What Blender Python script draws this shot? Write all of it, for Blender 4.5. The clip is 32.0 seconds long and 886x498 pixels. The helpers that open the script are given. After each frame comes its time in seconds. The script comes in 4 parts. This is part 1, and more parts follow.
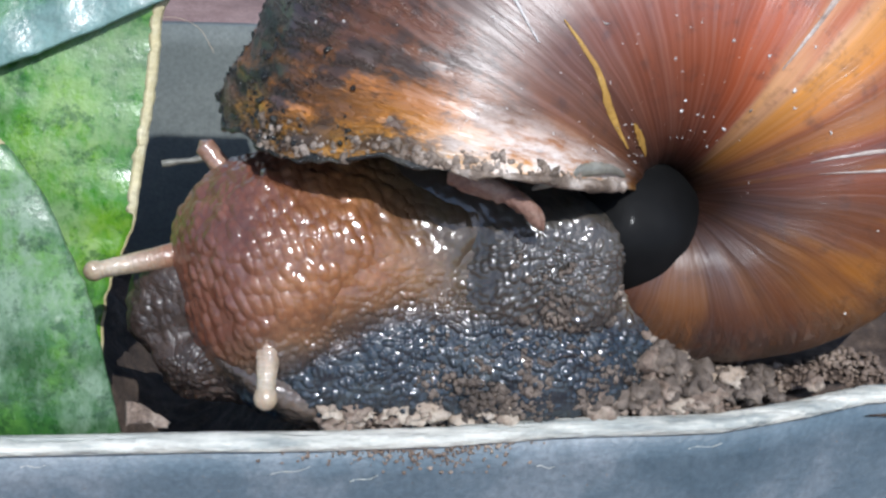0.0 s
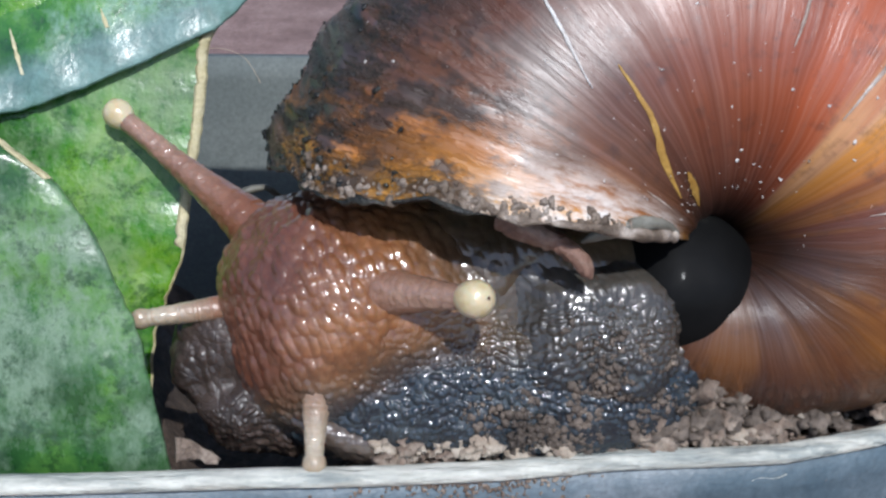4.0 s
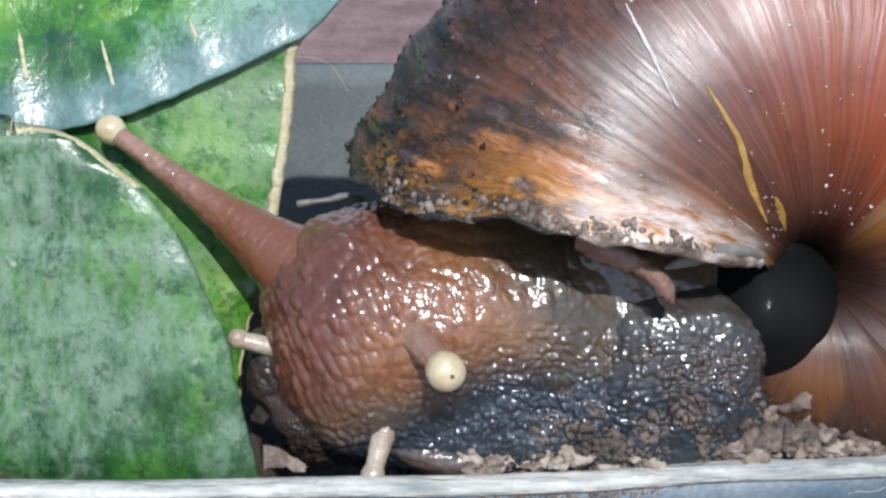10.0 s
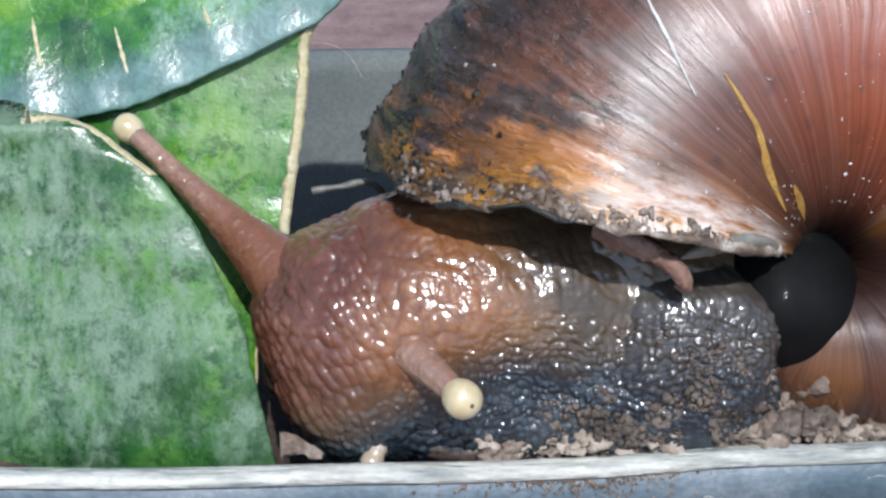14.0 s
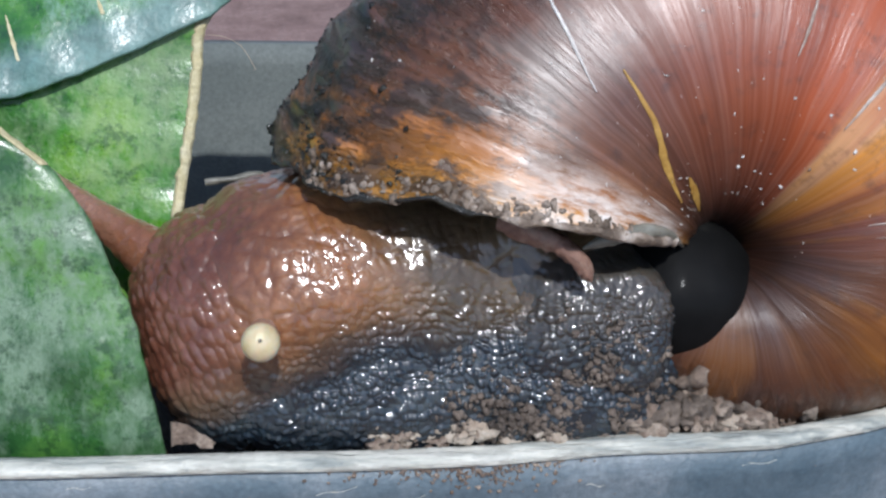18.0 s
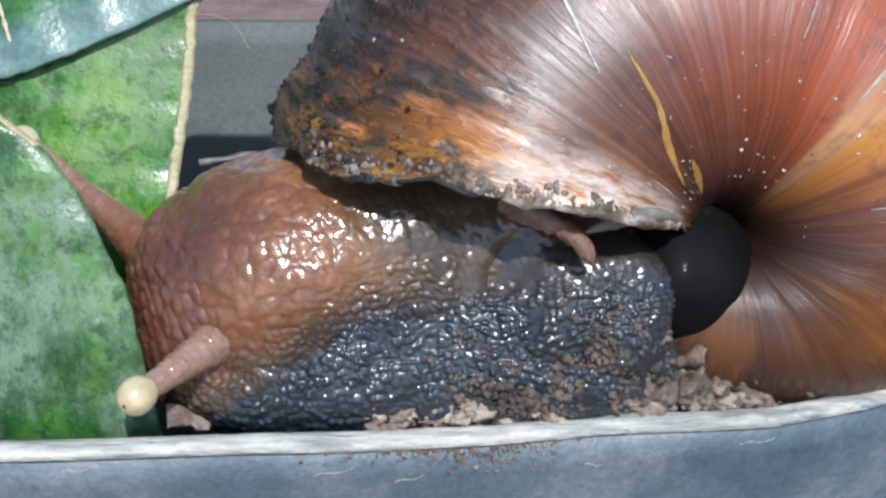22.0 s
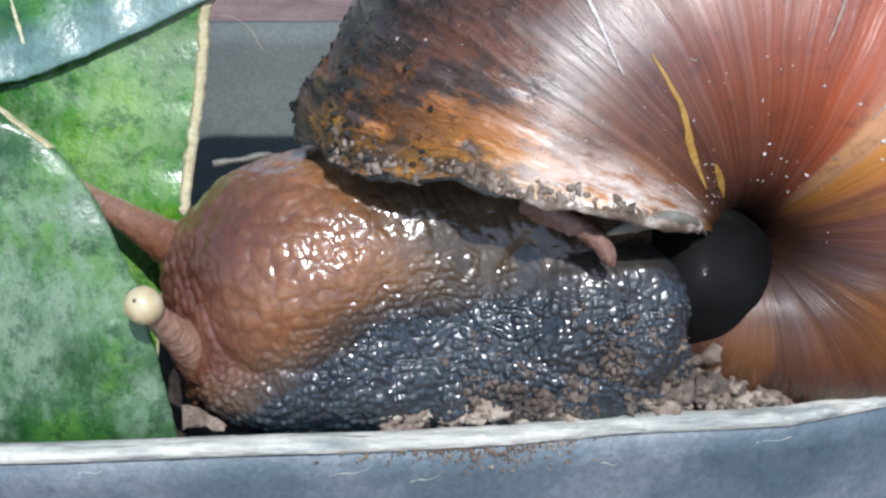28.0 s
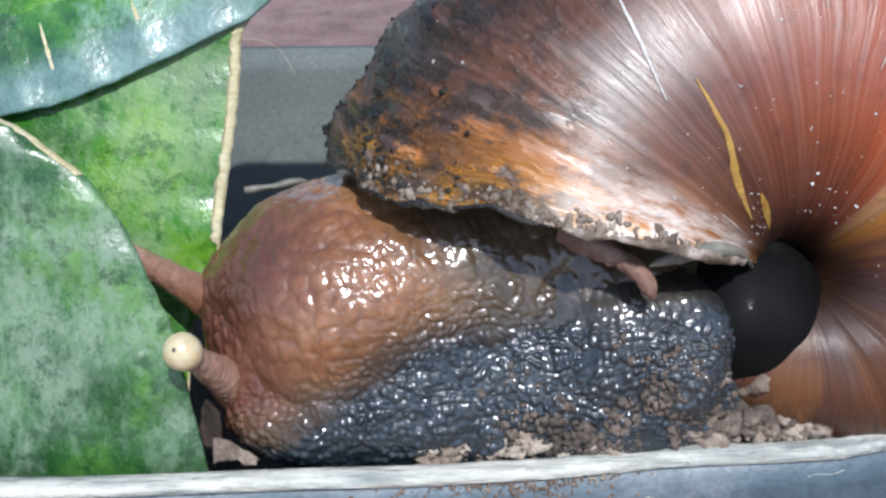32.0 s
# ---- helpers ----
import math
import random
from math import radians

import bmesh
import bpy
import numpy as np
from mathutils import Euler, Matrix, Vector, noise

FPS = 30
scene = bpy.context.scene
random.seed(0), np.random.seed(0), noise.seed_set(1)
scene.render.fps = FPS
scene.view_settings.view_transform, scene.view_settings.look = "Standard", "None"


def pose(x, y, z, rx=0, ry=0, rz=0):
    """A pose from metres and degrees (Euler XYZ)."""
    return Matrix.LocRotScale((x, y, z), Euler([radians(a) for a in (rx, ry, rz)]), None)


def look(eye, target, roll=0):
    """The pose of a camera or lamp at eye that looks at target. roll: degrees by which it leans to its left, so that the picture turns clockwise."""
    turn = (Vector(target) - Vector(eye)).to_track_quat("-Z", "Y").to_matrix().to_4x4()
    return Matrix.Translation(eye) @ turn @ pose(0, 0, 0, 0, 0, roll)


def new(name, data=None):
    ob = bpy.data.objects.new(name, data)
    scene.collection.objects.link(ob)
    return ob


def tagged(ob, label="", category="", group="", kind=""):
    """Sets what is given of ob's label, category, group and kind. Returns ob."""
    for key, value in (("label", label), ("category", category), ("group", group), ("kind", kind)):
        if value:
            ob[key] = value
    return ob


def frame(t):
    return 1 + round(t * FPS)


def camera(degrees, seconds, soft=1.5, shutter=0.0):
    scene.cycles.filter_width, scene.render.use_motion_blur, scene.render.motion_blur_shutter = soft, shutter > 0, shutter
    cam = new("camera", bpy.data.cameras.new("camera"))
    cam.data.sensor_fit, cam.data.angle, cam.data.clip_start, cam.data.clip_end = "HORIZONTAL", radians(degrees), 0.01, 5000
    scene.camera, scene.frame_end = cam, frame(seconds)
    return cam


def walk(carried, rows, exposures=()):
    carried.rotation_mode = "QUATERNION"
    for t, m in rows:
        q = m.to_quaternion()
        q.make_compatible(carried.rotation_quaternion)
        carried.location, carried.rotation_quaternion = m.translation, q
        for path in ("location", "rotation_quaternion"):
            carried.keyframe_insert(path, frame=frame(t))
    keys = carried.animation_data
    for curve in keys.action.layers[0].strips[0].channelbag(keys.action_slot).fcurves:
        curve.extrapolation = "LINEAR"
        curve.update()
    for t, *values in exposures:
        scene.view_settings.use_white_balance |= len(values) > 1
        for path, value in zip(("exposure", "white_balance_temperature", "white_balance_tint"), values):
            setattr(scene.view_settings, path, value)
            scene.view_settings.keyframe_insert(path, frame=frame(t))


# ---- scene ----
MM = 0.001
TILT = Matrix.Translation((0.0, 9.3505 * MM, 11.1949 * MM)) @ Euler((radians(62), 0, 0)).to_matrix().to_4x4()

# ---------------------------------------------------------------- camera
cam = camera(36, 32.0, soft=2.6)
walk(cam, [
    (0.0, pose(-0.000193, -0.067535, 0.052147, 60.383, -3.307, -4.140)),
    (0.5, pose(-0.000158, -0.067319, 0.052023, 60.387, -2.926, -3.905)),
    (1.0, pose(-0.000155, -0.067317, 0.052026, 60.274, -2.957, -3.802)),
    (1.5, pose(-0.000165, -0.067471, 0.052107, 60.431, -2.804, -3.720)),
    (2.0, pose(-0.000158, -0.067350, 0.052041, 60.379, -2.855, -3.852)),
    (2.5, pose(-0.000102, -0.066866, 0.051757, 60.642, -2.539, -3.591)),
    (3.0, pose(-0.000112, -0.066946, 0.051787, 61.191, -2.660, -3.684)),
    (3.5, pose(-0.000044, -0.066277, 0.051415, 61.454, -2.075, -3.186)),
    (5.5, pose(-0.000004, -0.065799, 0.051153, 61.999, -1.069, -1.862)),
    (6.0, pose(0.000001, -0.065677, 0.051088, 62.237, -0.926, -1.524)),
    (6.5, pose(-0.000001, -0.065759, 0.051131, 62.204, -0.525, -0.811)),
    (7.0, pose(-0.000001, -0.065803, 0.051155, 62.102, -0.290, -0.466)),
    (7.5, pose(0.000001, -0.065593, 0.051043, 61.910, -0.061, -0.338)),
    (8.0, pose(-0.000000, -0.065624, 0.051060, 61.950, 0.217, -0.054)),
    (8.5, pose(0.000001, -0.065318, 0.050894, 61.607, 0.040, -0.198)),
    (9.0, pose(0.000000, -0.065700, 0.051100, 62.000, -0.000, 0.000)),
    (9.5, pose(0.000000, -0.065722, 0.051111, 62.044, 0.109, 0.122)),
    (10.0, pose(-0.000003, -0.065480, 0.050982, 61.856, 0.320, 0.544)),
    (10.5, pose(-0.000006, -0.065496, 0.050991, 61.801, 0.824, 1.113)),
    (11.0, pose(-0.000004, -0.065565, 0.051028, 61.853, 0.911, 1.154)),
    (11.5, pose(-0.000004, -0.065528, 0.051007, 61.696, 0.630, 0.875)),
    (12.0, pose(-0.000006, -0.065439, 0.050960, 61.753, 0.668, 0.877)),
    (12.5, pose(-0.000016, -0.065176, 0.050817, 61.638, 1.020, 1.226)),
    (13.0, pose(-0.000017, -0.065209, 0.050834, 61.567, 1.116, 1.325)),
    (13.5, pose(-0.000012, -0.065239, 0.050849, 61.434, 0.894, 0.993)),
    (15.5, pose(-0.000019, -0.065008, 0.050712, 60.738, 1.089, 0.969)),
    (16.0, pose(-0.000010, -0.065147, 0.050789, 60.621, 0.750, 0.660)),
    (16.5, pose(-0.000003, -0.065824, 0.051170, 60.662, -0.560, -0.987)),
    (17.0, pose(-0.000024, -0.066236, 0.051400, 60.783, -1.092, -1.902)),
    (17.5, pose(-0.000055, -0.066548, 0.051573, 60.857, -1.715, -2.747)),
    (18.0, pose(-0.000056, -0.066553, 0.051573, 60.998, -1.734, -2.797)),
    (18.5, pose(-0.000049, -0.066477, 0.051533, 60.908, -1.654, -2.669)),
    (19.0, pose(-0.000030, -0.066230, 0.051397, 60.792, -1.430, -2.482)),
    (19.5, pose(-0.000028, -0.066201, 0.051383, 60.614, -1.413, -2.443)),
    (20.0, pose(-0.000027, -0.066112, 0.051334, 60.408, -1.640, -2.816)),
    (20.5, pose(-0.000032, -0.066111, 0.051335, 60.291, -2.022, -3.308)),
    (21.0, pose(-0.000064, -0.066497, 0.051557, 60.233, -2.006, -3.418)),
    (21.5, pose(-0.000041, -0.066260, 0.051422, 60.166, -1.742, -3.235)),
    (22.0, pose(-0.000032, -0.066165, 0.051367, 60.143, -1.560, -3.086)),
    (22.5, pose(-0.000033, -0.066209, 0.051390, 60.340, -1.436, -2.920)),
    (23.0, pose(-0.000033, -0.066149, 0.051357, 60.279, -1.759, -3.235)),
    (23.5, pose(-0.000037, -0.066244, 0.051407, 60.591, -1.523, -3.067)),
    (24.0, pose(-0.000031, -0.066199, 0.051384, 60.413, -1.240, -2.870)),
    (24.5, pose(-0.000018, -0.066015, 0.051281, 60.178, -1.068, -2.650)),
    (25.0, pose(-0.000021, -0.066058, 0.051306, 60.192, -1.152, -2.770)),
    (25.5, pose(-0.000015, -0.065948, 0.051242, 60.285, -1.225, -2.869)),
    (27.5, pose(-0.000021, -0.066061, 0.051306, 60.255, -0.880, -2.759)),
    (28.0, pose(-0.000019, -0.066022, 0.051286, 60.117, -0.962, -2.736)),
    (28.5, pose(-0.000011, -0.065886, 0.051207, 60.044, -1.017, -2.769)),
    (29.0, pose(-0.000007, -0.065809, 0.051163, 60.115, -1.022, -2.906)),
    (29.5, pose(0.000000, -0.065692, 0.051095, 59.891, -0.786, -2.701)),
    (30.0, pose(0.000014, -0.065403, 0.050925, 59.464, -0.458, -2.334)),
    (30.5, pose(-0.000001, -0.065720, 0.051112, 58.956, -0.668, -2.495)),
    (31.0, pose(0.000014, -0.065410, 0.050927, 59.197, -0.553, -2.481)),
    (31.5, pose(0.000010, -0.065493, 0.050983, 60.428, -0.677, -2.366)),
    (32.0, pose(0.000049, -0.063861, 0.050090, 61.242, 0.011, -1.525)),
], exposures=[(0, 0.23, 5800, 10), (3, 0.02, 5800, 10), (7, 0.0, 5800, 10), (9, 0.08, 5800, 10), (11, 0.18, 5800, 10), (13, 0.18, 5800, 10), (16, 0.13, 5800, 10), (17, 0.02, 5800, 10), (19, -0.02, 5800, 10),
                (22, 0.14, 5800, 10), (24, 0.03, 5800, 10), (25.5, 0.14, 5800, 10), (28, 0.18, 5800, 10), (32, 0.24, 5800, 10)])

# ---------------------------------------------------------------- light
SUN_ELEVATION, SUN_TURN = 52, 7          # degrees: height, and turn from straight behind the camera to its right
world = bpy.data.worlds.new("world")
scene.world = world
world.use_nodes = True
sky = world.node_tree.nodes.new("ShaderNodeTexSky")
sky.sky_type, sky.sun_disc = "NISHITA", False
sky.sun_elevation, sky.sun_rotation = radians(SUN_ELEVATION), radians(180 - SUN_TURN)
world.node_tree.links.new(sky.outputs[0], world.node_tree.nodes["Background"].inputs[0])
world.node_tree.nodes["Background"].inputs[1].default_value = 0.14
sun = new("sun", bpy.data.lights.new("sun", "SUN"))
sun.data.energy, sun.data.angle, sun.data.color = 3.85, radians(0.53), (1.0, 0.955, 0.885)
e, s = radians(SUN_ELEVATION), radians(SUN_TURN)
sun.matrix_world = look((math.sin(s) * math.cos(e), -math.cos(s) * math.cos(e), math.sin(e)), (0, 0, 0))


# ---------------------------------------------------------------- materials
class Mat:
    """A small builder of node materials."""

    def __init__(self, name, rough=0.5, coat=0.0, coat_rough=0.1, sub=0.0, metal=0.0):
        self.m = bpy.data.materials.new(name)
        self.m.use_nodes = True
        self.t = self.m.node_tree
        self.b = self.t.nodes["Principled BSDF"]
        self.b.inputs["Roughness"].default_value = rough
        self.b.inputs["Coat Weight"].default_value = coat
        self.b.inputs["Coat Roughness"].default_value = coat_rough
        self.b.inputs["Metallic"].default_value = metal
        if sub:
            self.b.inputs["Subsurface Weight"].default_value = sub
            self.b.inputs["Subsurface Radius"].default_value = (1.0, 0.5, 0.3)
            self.b.inputs["Subsurface Scale"].default_value = 0.6 * MM

    def node(self, kind, **values):
        n = self.t.nodes.new(kind)
        for k, v in values.items():
            n.inputs[k].default_value = v
        return n

    def link(self, a, b):
        self.t.links.new(a, b)

    def coords(self, which="Object", stretch=(1, 1, 1), turn=(0, 0, 0), shift=(0, 0, 0)):
        c = self.node("ShaderNodeTexCoord")
        mp = self.node("ShaderNodeMapping", Scale=stretch, Rotation=turn, Location=shift)
        self.link(c.outputs[which], mp.inputs["Vector"])
        return mp.outputs[0]

    def noise(self, vec, scale, detail=4, rough=0.6, lo=0.35, hi=0.65):
        n = self.node("ShaderNodeTexNoise", Scale=scale, Detail=detail, Roughness=rough)
        self.link(vec, n.inputs["Vector"])
        return self.range(n.outputs["Fac"], lo, hi)

    def range(self, val, lo, hi, a=0.0, b=1.0):
        r = self.node("ShaderNodeMapRange")
        r.inputs[1].default_value, r.inputs[2].default_value = lo, hi
        r.inputs[3].default_value, r.inputs[4].default_value = a, b
        self.link(val, r.inputs[0])
        return r.outputs[0]

    def cells(self, vec, scale, feature="DISTANCE_TO_EDGE"):
        n = self.node("ShaderNodeTexVoronoi", Scale=scale)
        n.feature = feature
        self.link(vec, n.inputs["Vector"])
        return n.outputs["Distance"]

    def ramp(self, val, stops):
        r = self.node("ShaderNodeValToRGB")
        r.color_ramp.elements[0].position, r.color_ramp.elements[0].color = stops[0][0], (*stops[0][1], 1)
        r.color_ramp.elements[1].position, r.color_ramp.elements[1].color = stops[-1][0], (*stops[-1][1], 1)
        for p, c in stops[1:-1]:
            r.color_ramp.elements.new(p).color = (*c, 1)
        self.link(val, r.inputs[0])
        return r.outputs[0]

    def mix(self, fac, a, b, mode="MIX"):
        n = self.t.nodes.new("ShaderNodeMix")
        n.data_type, n.blend_type = "RGBA", mode
        for v, i in ((fac, 0), (a, 6), (b, 7)):
            if isinstance(v, (int, float)):
                n.inputs[i].default_value = v
            elif isinstance(v, tuple):
                n.inputs[i].default_value = (*v, 1)
            else:
                self.link(v, n.inputs[i])
        return n.outputs[2]

    def math(self, op, a, b):
        n = self.t.nodes.new("ShaderNodeMath")
        n.operation = op
        for v, i in ((a, 0), (b, 1)):
            if isinstance(v, (int, float)):
                n.inputs[i].default_value = v
            else:
                self.link(v, n.inputs[i])
        return n.outputs[0]

    def color(self, c):
        if isinstance(c, tuple):
            self.b.inputs["Base Color"].default_value = (*c, 1)
        else:
            self.link(c, self.b.inputs["Base Color"])
        return self

    def rough(self, v):
        self.link(v, self.b.inputs["Roughness"])
        return self

    def bump(self, val, dist, strength=1.0):
        n = self.node("ShaderNodeBump", Distance=dist, Strength=strength)
        old = self.b.inputs["Normal"].links
        if old:
            self.link(old[0].from_socket, n.inputs["Normal"])
        self.link(val, n.inputs["Height"])
        self.link(n.outputs[0], self.b.inputs["Normal"])
        self.link(n.outputs[0], self.b.inputs["Coat Normal"])
        return self


def skin_material(name, stops, groove, pore, axis=None, wet=0.13, net=0.03, lines=0.2, grain=0.006):
    """Wet snail skin: net of grooves, fine grain; axis: a slow change of pigment across the piece."""
    m = Mat(name, rough=0.5, coat=1.0, coat_rough=wet, sub=0.2)
    m.b.inputs["Coat IOR"].default_value = 1.6
    m.b.inputs["Specular IOR Level"].default_value = 0.25
    v = m.coords()
    big = m.noise(v, 220, 3, 0.6, 0.3, 0.7)
    c = m.ramp(big, stops)
    if axis:
        (ax, ay, az), lo, hi, dark = axis
        d = m.node("ShaderNodeVectorMath")
        d.operation = "DOT_PRODUCT"
        m.link(v, d.inputs[0])
        d.inputs[1].default_value = (ax, ay, az)
        wav = m.math("ADD", d.outputs["Value"], m.range(m.noise(v, 350, 3, 0.6, 0, 1), 0, 1, -1.1 * MM, 1.1 * MM))
        c = m.mix(m.range(wav, lo * MM, hi * MM), c, dark)
    cell = m.range(m.cells(v, pore), 0.0, 0.16)
    c = m.mix(m.range(cell, 0, 1, lines, 0.0), c, groove)
    fine = m.noise(v, 2600, 1, 0.5, 0.25, 0.75)
    c = m.mix(m.range(fine, 0, 1, 0.0, 0.25), c, (0.02, 0.012, 0.01))
    m.color(c)
    m.bump(cell, net * MM).bump(fine, grain * MM)
    return m.m


ANCHORED = []                             # coordinate nodes that read the neck's space, so that the pigment runs on from piece to piece


def body_material(name, grey=0.0):
    """Wet skin of the whole body: red-brown head, olive towards the shell, blue-black foot. The colours lie in the
    neck's space, with some shade put in.
    """
    m = Mat(name, rough=0.45, coat=0.85, coat_rough=0.11, sub=0.15)
    m.b.inputs["Coat IOR"].default_value = 1.6
    m.b.inputs["Specular IOR Level"].default_value = 0.25
    tc = m.node("ShaderNodeTexCoord")
    ANCHORED.append(tc)
    v = tc.outputs["Object"]

    def along(ax, ay, az):
        d = m.node("ShaderNodeVectorMath")
        d.operation = "DOT_PRODUCT"
        m.link(v, d.inputs[0])
        d.inputs[1].default_value = (ax, ay, az)
        return d.outputs["Value"]
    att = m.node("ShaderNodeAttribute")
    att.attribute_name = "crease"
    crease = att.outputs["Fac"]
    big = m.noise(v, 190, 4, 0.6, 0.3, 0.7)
    # head's red-brown is a fifth darker, for the shade on its lower side
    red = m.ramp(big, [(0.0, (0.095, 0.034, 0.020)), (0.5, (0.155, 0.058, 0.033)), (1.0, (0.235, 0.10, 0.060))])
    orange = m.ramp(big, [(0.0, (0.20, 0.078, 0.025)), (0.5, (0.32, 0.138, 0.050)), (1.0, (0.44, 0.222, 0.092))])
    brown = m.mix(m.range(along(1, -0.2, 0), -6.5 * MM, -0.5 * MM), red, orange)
    # darker net of the skin and groove shade, both painted in by crease depth
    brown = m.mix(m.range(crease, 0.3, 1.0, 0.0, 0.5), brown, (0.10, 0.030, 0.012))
    olive = m.ramp(big, [(0.0, (0.052, 0.035, 0.019)), (0.5, (0.095, 0.066, 0.036)), (1.0, (0.16, 0.118, 0.068))])
    blue = m.ramp(m.noise(v, 420, 4, 0.65, 0.3, 0.7), [(0.0, (0.006, 0.011, 0.017)), (0.55, (0.014, 0.023, 0.031)), (1.0, (0.045, 0.058, 0.064))])
    dull = m.ramp(m.noise(v, 300, 4, 0.65, 0.3, 0.7), [(0.0, (0.020, 0.019, 0.017)), (0.5, (0.038, 0.036, 0.032)), (1.0, (0.075, 0.068, 0.058))])
    sway = m.range(m.noise(v, 260, 3, 0.6, 0, 1), 0, 1, -1.3 * MM, 1.3 * MM)
    # olive holds the skin's own tone and some of the shell's shadow
    c = m.mix(m.range(m.math("ADD", along(0.93, 0.37, 0), sway), 1.6 * MM, 6.0 * MM), brown, olive)
    border = m.math("MAXIMUM", m.math("ADD", along(-0.39, 0.92, 0), 2.4 * MM), m.math("ADD", along(0, 1, 0), 1.5 * MM))
    border = m.math("ADD", border, sway)
    c = m.mix(m.range(border, 1.2 * MM, -0.9 * MM, 0.0, 0.75), c, olive)
    c = m.mix(m.range(border, -0.4 * MM, -2.5 * MM), c, blue)
    if grey:
        c = m.mix(m.range(m.math("ADD", along(0, 1, 0), sway), -5.0 * MM, -1.5 * MM, 0.25 * grey, grey), c, dull)
    fine = m.noise(v, 2400, 2, 0.5, 0.25, 0.75)
    c = m.mix(m.range(fine, 0, 1, 0.0, 0.3), c, (0.02, 0.012, 0.01))
    m.color(c)
    m.bump(m.noise(v, 1500, 2, 0.5, 0.2, 0.8), 0.035 * MM).bump(fine, 0.012 * MM)
    return m.m


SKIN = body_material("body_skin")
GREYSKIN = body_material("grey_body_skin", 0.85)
MOUTH = skin_material("mouth_skin", [(0.0, (0.022, 0.015, 0.012)), (0.5, (0.055, 0.038, 0.030)), (1.0, (0.12, 0.085, 0.066))], (0.02, 0.016, 0.014), 1500, wet=0.3)
MOUTH.node_tree.nodes["Principled BSDF"].inputs["Coat Weight"].default_value = 0.35
GREY = skin_material("grey_skin", [(0.0, (0.045, 0.034, 0.027)), (0.5, (0.095, 0.070, 0.054)), (1.0, (0.16, 0.12, 0.09))],
                     (0.03, 0.027, 0.024), 2200, wet=0.16, net=0.01, grain=0.02)
STALK = skin_material("tentacle_skin", [(0.0, (0.19, 0.10, 0.065)), (0.5, (0.28, 0.155, 0.105)), (1.0, (0.38, 0.235, 0.165))],
                      (0.15, 0.07, 0.045), 2300, axis=((0, 0, -1), 4.5, 11.0, (0.21, 0.082, 0.038)), wet=0.14, net=0.015, lines=0.14, grain=0.02)
PALE = skin_material("pale_tentacle_skin", [(0.0, (0.34, 0.25, 0.16)), (0.5, (0.44, 0.35, 0.24)), (1.0, (0.52, 0.44, 0.33))],
                     (0.34, 0.25, 0.16), 2600, axis=((0, 0, -1), 1.8, 5.0, (0.25, 0.12, 0.065)), wet=0.18, net=0.01)


def eye_material():
    m = Mat("eye_skin", rough=0.35, coat=0.8, coat_rough=0.16, sub=0.5)
    v = m.coords()
    m.color(m.ramp(m.noise(v, 500, 3), [(0, (0.52, 0.42, 0.23)), (1, (0.66, 0.57, 0.38))]))
    m.bump(m.noise(v, 1800), 0.02 * MM)
    return m.m


def plain_skin():
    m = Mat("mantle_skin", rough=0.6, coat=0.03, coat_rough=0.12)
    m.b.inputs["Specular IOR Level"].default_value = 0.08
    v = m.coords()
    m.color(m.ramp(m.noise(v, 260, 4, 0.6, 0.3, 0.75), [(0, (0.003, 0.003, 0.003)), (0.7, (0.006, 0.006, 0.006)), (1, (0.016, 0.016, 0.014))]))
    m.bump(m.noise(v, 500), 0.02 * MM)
    return m.m


